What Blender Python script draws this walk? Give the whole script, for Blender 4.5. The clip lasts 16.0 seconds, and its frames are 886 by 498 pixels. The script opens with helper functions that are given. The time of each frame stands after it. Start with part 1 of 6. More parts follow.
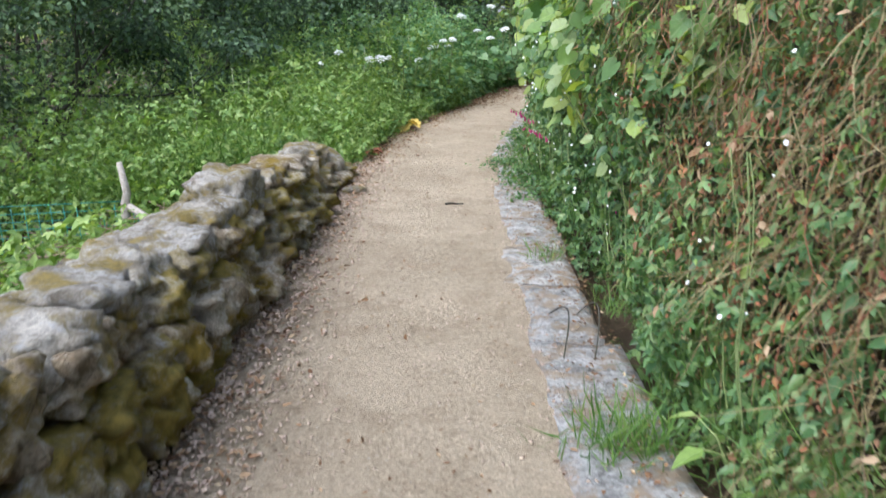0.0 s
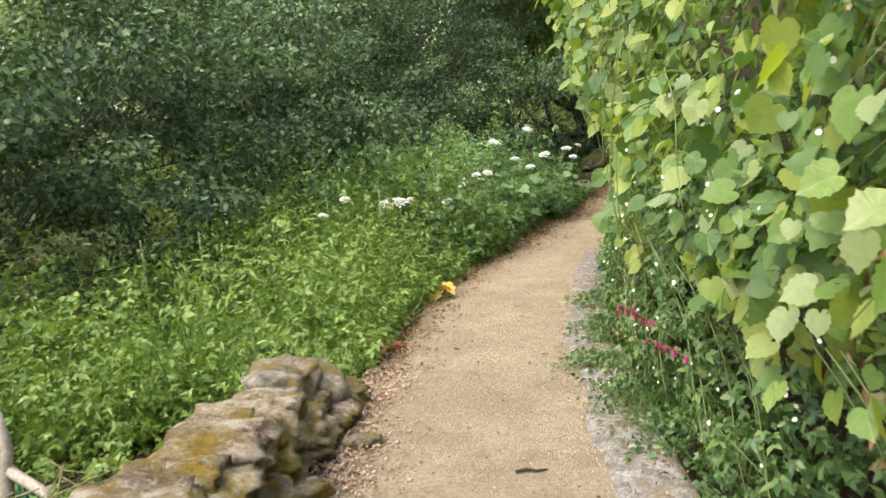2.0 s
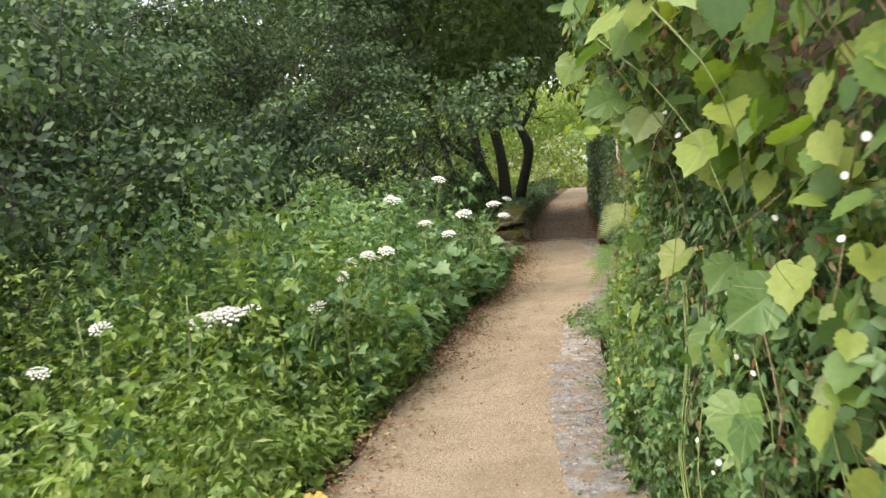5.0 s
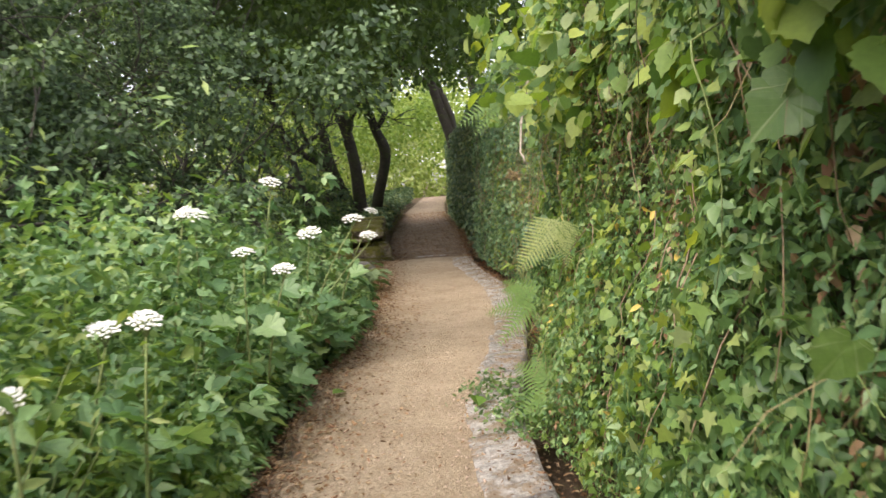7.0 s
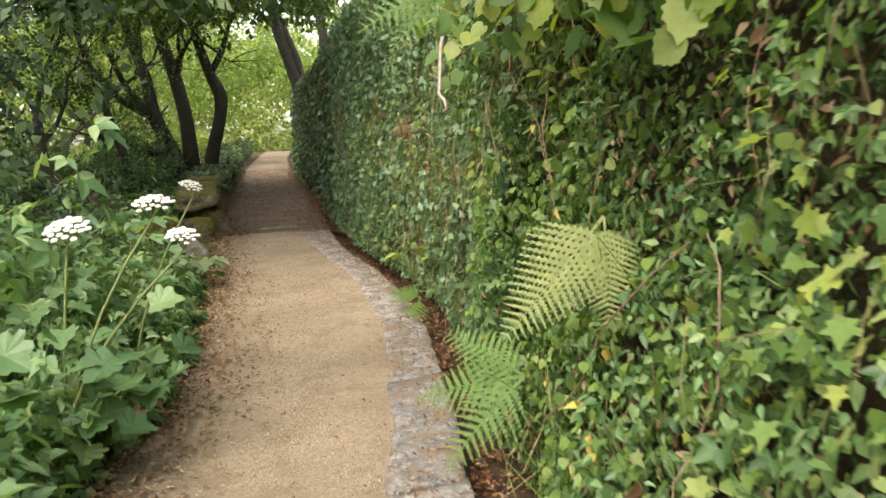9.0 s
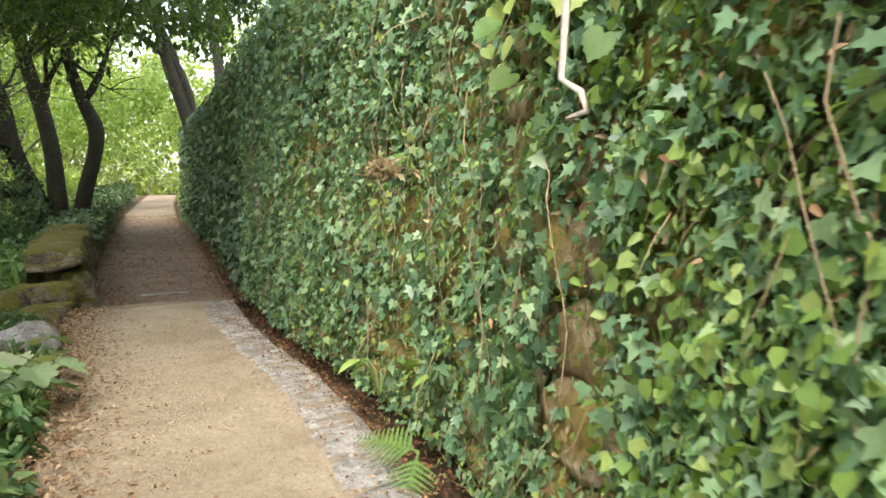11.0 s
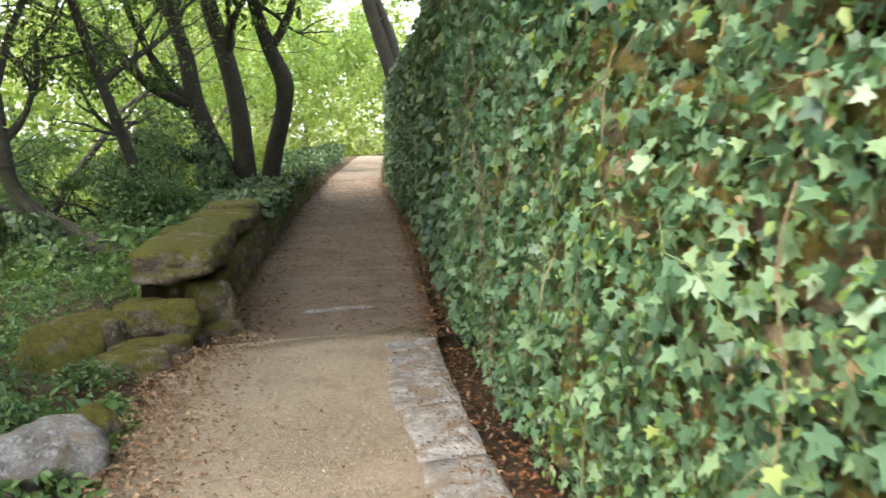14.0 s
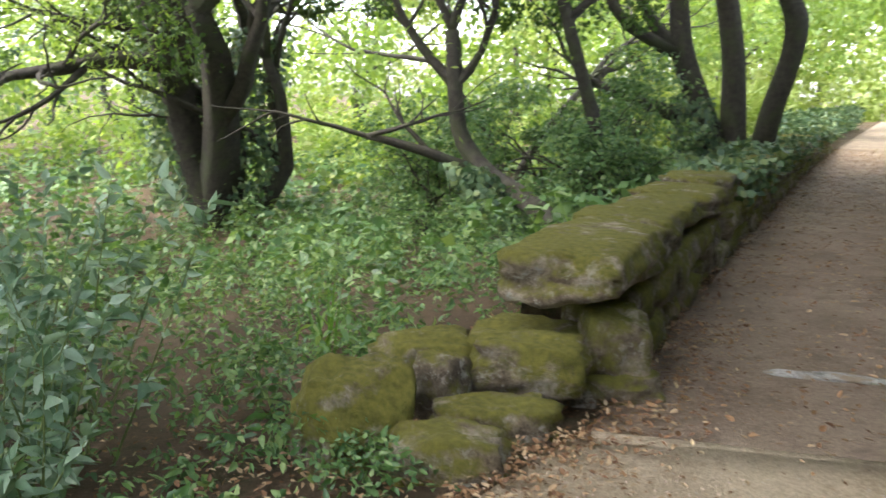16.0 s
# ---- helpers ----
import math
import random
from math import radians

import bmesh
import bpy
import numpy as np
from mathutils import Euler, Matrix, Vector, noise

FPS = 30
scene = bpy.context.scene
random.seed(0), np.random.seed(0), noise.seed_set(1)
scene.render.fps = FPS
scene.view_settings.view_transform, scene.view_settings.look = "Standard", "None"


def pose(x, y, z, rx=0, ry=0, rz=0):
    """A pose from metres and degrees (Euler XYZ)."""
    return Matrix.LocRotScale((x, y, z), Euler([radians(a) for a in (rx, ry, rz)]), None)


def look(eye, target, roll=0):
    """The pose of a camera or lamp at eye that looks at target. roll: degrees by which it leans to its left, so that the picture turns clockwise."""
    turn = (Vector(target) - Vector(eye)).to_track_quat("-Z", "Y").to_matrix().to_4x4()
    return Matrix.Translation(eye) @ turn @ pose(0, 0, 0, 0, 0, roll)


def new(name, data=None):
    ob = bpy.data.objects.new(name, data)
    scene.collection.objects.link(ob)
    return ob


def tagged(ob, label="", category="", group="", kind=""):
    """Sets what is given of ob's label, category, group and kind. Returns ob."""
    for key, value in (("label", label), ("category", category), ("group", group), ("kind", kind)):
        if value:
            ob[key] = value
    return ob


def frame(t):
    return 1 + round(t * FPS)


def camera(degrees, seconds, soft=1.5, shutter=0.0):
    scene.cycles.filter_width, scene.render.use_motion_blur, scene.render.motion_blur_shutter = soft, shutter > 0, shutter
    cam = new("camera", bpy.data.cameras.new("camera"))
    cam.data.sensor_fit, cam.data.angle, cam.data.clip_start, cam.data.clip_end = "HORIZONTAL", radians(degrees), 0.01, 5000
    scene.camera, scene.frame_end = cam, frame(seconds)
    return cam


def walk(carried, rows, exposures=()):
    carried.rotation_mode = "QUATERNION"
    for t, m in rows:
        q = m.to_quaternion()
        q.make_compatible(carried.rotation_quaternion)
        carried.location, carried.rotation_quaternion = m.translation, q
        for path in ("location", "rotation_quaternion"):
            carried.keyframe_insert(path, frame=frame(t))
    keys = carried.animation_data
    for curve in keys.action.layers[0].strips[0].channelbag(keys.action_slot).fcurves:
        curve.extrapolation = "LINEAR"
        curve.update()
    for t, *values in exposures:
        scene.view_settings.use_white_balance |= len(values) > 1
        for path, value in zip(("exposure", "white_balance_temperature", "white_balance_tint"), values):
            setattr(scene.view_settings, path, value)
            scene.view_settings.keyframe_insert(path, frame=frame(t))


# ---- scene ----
cam = camera(54.5, 16.0, 1.5, 0.25)
PATH = [
    (0, (0.053, -0.06, 1.526), (0.041, 1.863, 0.978), 1.5),
    (0.5, (0.008, 0.596, 1.57), (-0.042, 2.548, 1.137), -0.4),
    (1, (-0.079, 1.321, 1.575), (-0.198, 3.289, 1.235), -0.5),
    (1.5, (-0.117, 2.029, 1.608), (-0.249, 4.002, 1.303), -0.6),
    (2, (-0.157, 2.758, 1.607), (-0.228, 4.736, 1.32), -1.3),
    (2.5, (-0.165, 3.473, 1.593), (-0.196, 5.449, 1.282), -1.2),
    (3, (-0.189, 4.191, 1.561), (-0.161, 6.165, 1.243), -0.9),
    (3.5, (-0.166, 4.858, 1.561), (-0.113, 6.838, 1.281), -2.2),
    (6, (0.029, 8.412, 1.476), (0.326, 10.385, 1.336), -3.4),
    (6.5, (0.141, 9.183, 1.459), (0.529, 11.14, 1.316), -3.4),
    (7, (0.295, 9.965, 1.461), (0.805, 11.892, 1.296), -3.3),
    (7.5, (0.474, 10.735, 1.451), (1.128, 12.613, 1.238), -2.3),
    (8, (0.611, 11.474, 1.452), (1.358, 13.31, 1.183), -2.0),
    (8.5, (0.782, 12.152, 1.444), (1.591, 13.959, 1.163), -1.9),
    (9, (0.908, 12.858, 1.468), (1.752, 14.648, 1.185), -1.9),
    (11.5, (1.788, 16.258, 1.409), (2.882, 17.926, 1.256), -0.3),
    (12, (2.008, 16.875, 1.412), (3.018, 18.596, 1.278), -0.8),
    (12.5, (2.251, 17.496, 1.407), (3.164, 19.266, 1.224), -1.9),
    (13, (2.492, 18.124, 1.376), (3.331, 19.924, 1.135), -1.5),
    (13.5, (2.76, 18.772, 1.386), (3.538, 20.593, 1.107), -1.3),
    (14, (2.937, 19.387, 1.401), (3.58, 21.262, 1.135), -1.1),
    (14.5, (3.097, 20.021, 1.418), (3.521, 21.957, 1.147), -0.4),
    (15, (3.24, 20.621, 1.404), (3.404, 22.589, 1.092), -0.0),
    (15.5, (3.337, 21.33, 1.362), (3.231, 23.299, 1.03), 0.7),
    (16, (3.436, 21.986, 1.33), (2.994, 23.902, 0.967), 1.1),
]
EXPOSURES = [(0.0, 1.7, 5650, 13), (0.6, 1.8, 6000, 13), (1.5, 1.88, 6550, 12), (2.5, 1.82, 7100, 14), (3.5, 1.82, 6900, 12), (7.0, 1.9, 6950, 19), (9.0, 2.03, 7150, 16), (11.5, 2.5, 6600, 12), (13.0, 2.6, 6500, 14), (14.3, 2.78, 6450, 14), (15.0, 2.92, 6450, 15), (16.0, 3.1, 6450, 14)]
walk(cam, [(t, look(eye, target, roll)) for t, eye, target, roll in PATH], EXPOSURES)

# ---- daylight: a bright, thinly clouded sky ----
world = bpy.data.worlds.new("sky")
scene.world = world
world.use_nodes = True
sky = world.node_tree.nodes.new("ShaderNodeTexSky")
sky.sky_type, sky.sun_disc = "NISHITA", False
sky.sun_elevation, sky.sun_rotation = radians(53), radians(-129)
sky.dust_density, sky.air_density = 2.0, 1.0
back = world.node_tree.nodes["Background"]
back.inputs["Strength"].default_value = 0.15
veil = world.node_tree.nodes.new("ShaderNodeHueSaturation")
veil.inputs["Saturation"].default_value = 0.5
world.node_tree.links.new(sky.outputs[0], veil.inputs["Color"])
world.node_tree.links.new(veil.outputs[0], back.inputs[0])
sun = new("sun", bpy.data.lights.new("sun", "SUN"))
sun.data.energy, sun.data.angle, sun.data.color = 1.05, radians(40), (1.0, 0.95, 0.86)
sun.matrix_world = look((-8.2, -4.6, 14), (0, 2, 0))


# ---- materials ----
def nodes_of(name):
    mat = bpy.data.materials.new(name)
    mat.use_nodes = True
    nt = mat.node_tree
    return mat, nt, nt.nodes["Principled BSDF"], nt.links


def ramp(nt, cols, fac):
    r = nt.nodes.new("ShaderNodeValToRGB")
    e = r.color_ramp.elements
    while len(e) < len(cols):
        e.new(0.5)
    for i, c in enumerate(cols):
        pos, col = c if len(c) == 2 else (i / max(1, len(cols) - 1), c)
        e[i].position, e[i].color = pos, (*col, 1)
    nt.links.new(fac, r.inputs[0])
    return r.outputs[0]


def tex_noise(nt, scale, detail=4.0, rough=0.6):
    tc = nt.nodes.new("ShaderNodeNewGeometry")
    n = nt.nodes.new("ShaderNodeTexNoise")
    n.inputs["Scale"].default_value, n.inputs["Detail"].default_value = scale, detail
    n.inputs["Roughness"].default_value = rough
    nt.links.new(tc.outputs["Position"], n.inputs["Vector"])
    return n.outputs[0]


def blend(nt, a, b, fac, mode="MIX"):
    m = nt.nodes.new("ShaderNodeMix")
    m.data_type, m.blend_type = "RGBA", mode
    if isinstance(fac, float):
        m.inputs[0].default_value = fac
    else:
        nt.links.new(fac, m.inputs[0])
    for s, v in ((6, a), (7, b)):
        if isinstance(v, tuple):
            m.inputs[s].default_value = (*v, 1)
        else:
            nt.links.new(v, m.inputs[s])
    return m.outputs[2]


def bump(nt, bsdf, height, strength, distance):
    b = nt.nodes.new("ShaderNodeBump")
    b.inputs["Strength"].default_value, b.inputs["Distance"].default_value = strength, distance
    nt.links.new(height, b.inputs["Height"])
    nt.links.new(b.outputs[0], bsdf.inputs["Normal"])


def chance(nt):
    """A number of its own for each leaf, whether joined or an object."""
    g = nt.nodes.new("ShaderNodeNewGeometry")
    o = nt.nodes.new("ShaderNodeObjectInfo")
    a = nt.nodes.new("ShaderNodeMath")
    a.operation = "ADD"
    f = nt.nodes.new("ShaderNodeMath")
    f.operation = "FRACT"
    nt.links.new(g.outputs["Random Per Island"], a.inputs[0])
    nt.links.new(o.outputs["Random"], a.inputs[1])
    nt.links.new(a.outputs[0], f.inputs[0])
    return f.outputs[0]


def leaf_mat(name, cols, rough=0.45, through_light=0.35, patch=0.35, glow=(1.5, 1.5, 0.6)):
    mat, nt, bsdf, links = nodes_of(name)
    base = ramp(nt, cols, chance(nt))
    big = ramp(nt, [(0.3, (0.62, 0.7, 0.72)), (0.7, (1.25, 1.2, 1.1))], tex_noise(nt, 1.3, 3.0))
    base = blend(nt, base, big, patch, "MULTIPLY")
    fine = ramp(nt, [(0.3, (0.75, 0.78, 0.75)), (0.7, (1.2, 1.2, 1.15))], tex_noise(nt, 60.0, 3.0))
    base = blend(nt, base, fine, 0.5, "MULTIPLY")
    links.new(base, bsdf.inputs["Base Color"])
    bsdf.inputs["Roughness"].default_value = rough
    bsdf.inputs["Specular IOR Level"].default_value = 0.4
    tr = nt.nodes.new("ShaderNodeBsdfTranslucent")
    links.new(blend(nt, base, glow, 1.0, "MULTIPLY"), tr.inputs["Color"])
    mix = nt.nodes.new("ShaderNodeMixShader")
    mix.inputs[0].default_value = through_light
    links.new(bsdf.outputs[0], mix.inputs[1])
    links.new(tr.outputs[0], mix.inputs[2])
    links.new(mix.outputs[0], nt.nodes["Material Output"].inputs["Surface"])
    return mat


def rock_mat(name, cols, moss=None, moss_cover=0.5, spots=None, scale=1.0, rough=0.9, depth=0.02, tops=0.0):
    mat, nt, bsdf, links = nodes_of(name)
    n1 = tex_noise(nt, 5 * scale, 6.0, 0.65)
    base = ramp(nt, cols, n1)
    tint = ramp(nt, [(0.0, (0.75, 0.74, 0.72)), (1.0, (1.25, 1.22, 1.15))], chance(nt))
    base = blend(nt, base, tint, 0.8, "MULTIPLY")
    grain = tex_noise(nt, 90 * scale, 4.0, 0.7)
    base = blend(nt, base, ramp(nt, [(0.3, (0.6, 0.6, 0.6)), (0.7, (1.3, 1.3, 1.28))], grain), 0.6, "MULTIPLY")
    pits = ramp(nt, [(0.36, (0.42, 0.40, 0.37)), (0.5, (1, 1, 1)), (0.64, (1.28, 1.27, 1.24))], tex_noise(nt, 26 * scale, 7.0, 0.8))
    base = blend(nt, base, pits, 0.75, "MULTIPLY")
    if spots:
        s = ramp(nt, [(0.54, (0, 0, 0)), (0.62, (0.85, 0.85, 0.85))], tex_noise(nt, 13 * scale, 6.0, 0.75))
        base = blend(nt, base, spots, s)
    if moss:
        mv = tex_noise(nt, 3.2 * scale, 6.0, 0.7)
        if tops:
            g = nt.nodes.new("ShaderNodeNewGeometry")
            x = nt.nodes.new("ShaderNodeSeparateXYZ")
            links.new(g.outputs["Normal"], x.inputs[0])
            m = nt.nodes.new("ShaderNodeMath")
            m.operation, m.inputs[1].default_value = "MULTIPLY_ADD", tops
            links.new(x.outputs[2], m.inputs[0])
            links.new(mv, m.inputs[2])
            mv = m.outputs[0]
        mk = ramp(nt, [(1 - moss_cover - 0.05, (0, 0, 0)), (1 - moss_cover + 0.07, (1, 1, 1))], mv)
        mcol = ramp(nt, [(0.3, moss[0]), (0.7, moss[1])], tex_noise(nt, 22 * scale, 4.0))
        base = blend(nt, base, mcol, mk)
    links.new(base, bsdf.inputs["Base Color"])
    bsdf.inputs["Roughness"].default_value = rough
    bsdf.inputs["Specular IOR Level"].default_value = 0.25
    h = nt.nodes.new("ShaderNodeMath")
    h.operation = "ADD"
    links.new(tex_noise(nt, 16 * scale, 8.0, 0.7), h.inputs[0])
    links.new(grain, h.inputs[1])
    bump(nt, bsdf, h.outputs[0], 0.9, depth)
    return mat


def bark_mat(name, a, b, moss=(0.05, 0.07, 0.02)):
    mat, nt, bsdf, links = nodes_of(name)
    base = ramp(nt, [(0.3, a), (0.7, b)], tex_noise(nt, 12.0, 6.0, 0.7))
    base = blend(nt, base, moss, ramp(nt, [(0.5, (0, 0, 0)), (0.65, (0.7, 0.7, 0.7))], tex_noise(nt, 2.5, 4.0)))
    links.new(base, bsdf.inputs["Base Color"])
    bsdf.inputs["Roughness"].default_value = 0.9
    bump(nt, bsdf, tex_noise(nt, 35.0, 6.0, 0.7), 0.8, 0.02)
    return mat


def plain_mat(name, a, b, scale=20.0, rough=0.7):
    mat, nt, bsdf, links = nodes_of(name)
    base = ramp(nt, [(0.3, a), (0.7, b)], tex_noise(nt, scale, 4.0))
    tint = ramp(nt, [(0.0, (0.7, 0.7, 0.7)), (1.0, (1.3, 1.3, 1.3))], chance(nt))
    links.new(blend(nt, base, tint, 0.6, "MULTIPLY"), bsdf.inputs["Base Color"])
    bsdf.inputs["Roughness"].default_value = rough
    return mat


def gravel_mat(name, a, b, c, worn):
    """Rolled fine gravel: grit, small stones, damp and trodden patches."""
    mat, nt, bsdf, links = nodes_of(name)
    base = ramp(nt, [(0.38, a), (0.62, b)], tex_noise(nt, 1.1, 5.0, 0.6))
    base = blend(nt, base, worn, ramp(nt, [(0.5, (0, 0, 0)), (0.62, (0.7, 0.7, 0.7))], tex_noise(nt, 3.2, 8.0, 0.72)))
    grit = tex_noise(nt, 110.0, 4.0, 0.8)
    mid = tex_noise(nt, 34.0, 6.0, 0.8)
    base = blend(nt, base, ramp(nt, [(0.38, (0.62, 0.60, 0.57)), (0.5, (1, 1, 1)), (0.6, (1.35, 1.33, 1.3))], grit), 0.6, "MULTIPLY")
    base = blend(nt, base, ramp(nt, [(0.36, (0.70, 0.68, 0.65)), (0.5, (1, 1, 1)), (0.62, (1.2, 1.2, 1.18))], mid), 0.7, "MULTIPLY")
    for scale, amount in ((70.0, 0.8), (24.0, 0.6)):
        vo = nt.nodes.new("ShaderNodeTexVoronoi")
        vo.inputs["Scale"].default_value = scale
        g = nt.nodes.new("ShaderNodeNewGeometry")
        links.new(g.outputs["Position"], vo.inputs["Vector"])
        spot = ramp(nt, [(0.10, (amount, amount, amount)), (0.17, (0, 0, 0))], vo.outputs["Distance"])
        base = blend(nt, base, blend(nt, c, (0.13, 0.10, 0.075), ramp(nt, [(0.45, (0, 0, 0)), (0.55, (1, 1, 1))], tex_noise(nt, 9.0, 2.0))), spot)
    links.new(base, bsdf.inputs["Base Color"])
    bsdf.inputs["Roughness"].default_value = 0.95
    bsdf.inputs["Specular IOR Level"].default_value = 0.2
    h = nt.nodes.new("ShaderNodeMath")
    h.operation = "ADD"
    links.new(grit, h.inputs[0])
    links.new(mid, h.inputs[1])
    bump(nt, bsdf, h.outputs[0], 1.0, 0.02)
    return mat


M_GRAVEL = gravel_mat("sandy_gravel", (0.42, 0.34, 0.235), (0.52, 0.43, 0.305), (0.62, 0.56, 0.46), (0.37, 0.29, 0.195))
# brown earth, with the trees' shade also put into the gravel's colour
M_SHADYPATH = gravel_mat("shade_darkened_earthy_gravel", (0.24, 0.185, 0.135), (0.32, 0.25, 0.185), (0.45, 0.39, 0.32), (0.18, 0.135, 0.10))
M_SOIL = gravel_mat("leaf_littered_soil", (0.07, 0.05, 0.03), (0.13, 0.09, 0.055), (0.22, 0.16, 0.10), (0.05, 0.05, 0.02))
M_KERB = rock_mat("pale_lichened_slab", [(0.38, (0.29, 0.29, 0.28)), (0.5, (0.48, 0.48, 0.465)), (0.62, (0.64, 0.64, 0.635))], ((0.44, 0.355, 0.25), (0.33, 0.26, 0.185)), 0.48, (0.66, 0.65, 0.63), 1.8, 0.95, 0.035)
M_RUBBLE = rock_mat("lichened_granite", [(0.38, (0.26, 0.21, 0.13)), (0.5, (0.44, 0.38, 0.27)), (0.62, (0.60, 0.55, 0.45))], ((0.20, 0.165, 0.04), (0.40, 0.29, 0.06)), 0.53, (0.56, 0.55, 0.51), 1.3, 0.9, 0.05, 0.0)
M_CAPSTONE = rock_mat("grey_capstone", [(0.4, (0.25, 0.22, 0.17)), (0.5, (0.42, 0.38, 0.32)), (0.6, (0.56, 0.53, 0.47))], ((0.22, 0.18, 0.07), (0.40, 0.29, 0.08)), 0.48, (0.56, 0.55, 0.52), 1.4, 0.9, 0.05, 0.0)
M_YELLOWMOSS = rock_mat("yellow_mossed_stone", [(0.4, (0.20, 0.15, 0.09)), (0.5, (0.34, 0.28, 0.20)), (0.6, (0.50, 0.45, 0.37))], ((0.17, 0.125, 0.02), (0.33, 0.22, 0.03)), 0.47, (0.52, 0.48, 0.40), 1.0, 0.95, 0.04)
M_MOSSROCK = rock_mat("mossy_granite", [(0.4, (0.12, 0.095, 0.065)), (0.5, (0.23, 0.19, 0.135)), (0.6, (0.36, 0.32, 0.25))], ((0.10, 0.105, 0.02), (0.22, 0.20, 0.04)), 0.50, (0.42, 0.40, 0.34), 1.2, 0.92, 0.04, 0.12)
M_WALLROCK = rock_mat("damp_walling_stone", [(0.4, (0.20, 0.14, 0.08)), (0.5, (0.36, 0.27, 0.17)), (0.6, (0.52, 0.43, 0.30))], ((0.17, 0.155, 0.04), (0.34, 0.25, 0.06)), 0.52, None, 1.0, 0.9, 0.03)
M_MORTAR = rock_mat("dark_earth_core", [(0.3, (0.07, 0.055, 0.035)), (0.7, (0.16, 0.125, 0.08))], ((0.03, 0.035, 0.01), (0.05, 0.05, 0.015)), 0.4)
M_BARK = bark_mat("dark_bark", (0.022, 0.019, 0.014), (0.065, 0.058, 0.042), (0.05, 0.062, 0.022))
M_STEM = plain_mat("dry_stem", (0.15, 0.10, 0.06), (0.30, 0.22, 0.13), 30.0)
M_REDSTEM = plain_mat("rusty_stem", (0.16, 0.05, 0.025), (0.30, 0.12, 0.05), 30.0)
M_GREENSTEM = plain_mat("green_stem", (0.10, 0.15, 0.04), (0.20, 0.24, 0.08), 30.0)
M_STALK = plain_mat("pale_green_stalk", (0.26, 0.30, 0.14), (0.38, 0.40, 0.22), 30.0)
M_STICK = plain_mat("grey_dead_wood", (0.28, 0.24, 0.19), (0.48, 0.43, 0.36), 40.0, 0.85)
M_NET = plain_mat("green_plastic_netting", (0.02, 0.17, 0.11), (0.04, 0.26, 0.18), 15.0, 0.4)
M_PETAL = leaf_mat("white_petal", [(0.72, 0.72, 0.66), (0.85, 0.85, 0.82)], 0.6, 0.25, 0.0, (1, 1, 1))
M_PINK = leaf_mat("magenta_petal", [(0.35, 0.02, 0.12), (0.60, 0.06, 0.25)], 0.5, 0.3, 0.0, (1.2, 0.8, 1.0))
M_YELLOWLEAF = leaf_mat("yellowed_leaf", [(0.62, 0.44, 0.08), (0.72, 0.56, 0.18)], 0.6, 0.3, 0.1, (1.2, 1.1, 0.6))
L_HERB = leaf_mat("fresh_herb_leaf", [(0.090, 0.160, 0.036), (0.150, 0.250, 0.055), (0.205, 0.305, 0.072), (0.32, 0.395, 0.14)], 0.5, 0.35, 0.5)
# darker copy of the herb green, with shade put into the colour
L_DARKHERB = leaf_mat("darkened_herb_leaf", [(0.045, 0.100, 0.038), (0.080, 0.160, 0.055), (0.130, 0.225, 0.080), (0.220, 0.300, 0.120)], 0.42, 0.3, 0.5)
L_VERGE = leaf_mat("cool_verge_leaf", [(0.075, 0.16, 0.066), (0.125, 0.24, 0.10), (0.19, 0.32, 0.145), (0.30, 0.41, 0.19)], 0.42, 0.38, 0.45)
L_IVY = leaf_mat("ivy_leaf", [(0.060, 0.125, 0.070), (0.110, 0.205, 0.112), (0.170, 0.280, 0.150), (0.245, 0.350, 0.18)], 0.38, 0.25, 0.4)
L_FARIVY = leaf_mat("darker_ivy_leaf", [(0.045, 0.088, 0.050), (0.078, 0.138, 0.072), (0.120, 0.185, 0.095), (0.195, 0.240, 0.10)], 0.45, 0.2, 0.4)
# the last, whitish green is a pale sheen painted onto some leaves
L_VINE = leaf_mat("vine_leaf", [(0.070, 0.140, 0.045), (0.115, 0.205, 0.060), (0.170, 0.270, 0.070), (0.300, 0.360, 0.080), (0.270, 0.340, 0.180)], 0.5, 0.42, 0.25, (1.6, 1.6, 0.5))
# the high patch value paints lit and dark boughs in with noise
L_WILLOW = leaf_mat("grey_willow_leaf", [(0.026, 0.050, 0.024), (0.045, 0.082, 0.036), (0.075, 0.132, 0.055), (0.190, 0.270, 0.14)], 0.65, 0.25, 0.95)
# tree green made darker so that crowns over the path look shaded
L_TREE = leaf_mat("shade_darkened_canopy_leaf", [(0.035, 0.070, 0.020), (0.060, 0.110, 0.030), (0.100, 0.160, 0.045)], 0.5, 0.45, 0.4)
# lighter copy of the tree green: light from behind put into the colour
L_MID = leaf_mat("willow_leaf_tinted_backlit", [(0.11, 0.18, 0.045), (0.17, 0.26, 0.065), (0.27, 0.36, 0.11)], 0.5, 0.5, 0.35)
L_SILVER = leaf_mat("grey_green_shrub_leaf", [(0.10, 0.17, 0.10), (0.17, 0.26, 0.16), (0.30, 0.38, 0.28)], 0.3, 0.25, 0.3, (1.2, 1.3, 0.8))
# lightest tree green: full sun on the far foliage, painted into the leaf
L_LIGHT = leaf_mat("far_leaf_tinted_sunlit", [(0.17, 0.235, 0.065), (0.26, 0.335, 0.10), (0.40, 0.455, 0.20)], 0.55, 0.45, 0.4)
L_FERN = leaf_mat("pale_fern_frond", [(0.30, 0.36, 0.15), (0.40, 0.45, 0.21)], 0.55, 0.4, 0.2)
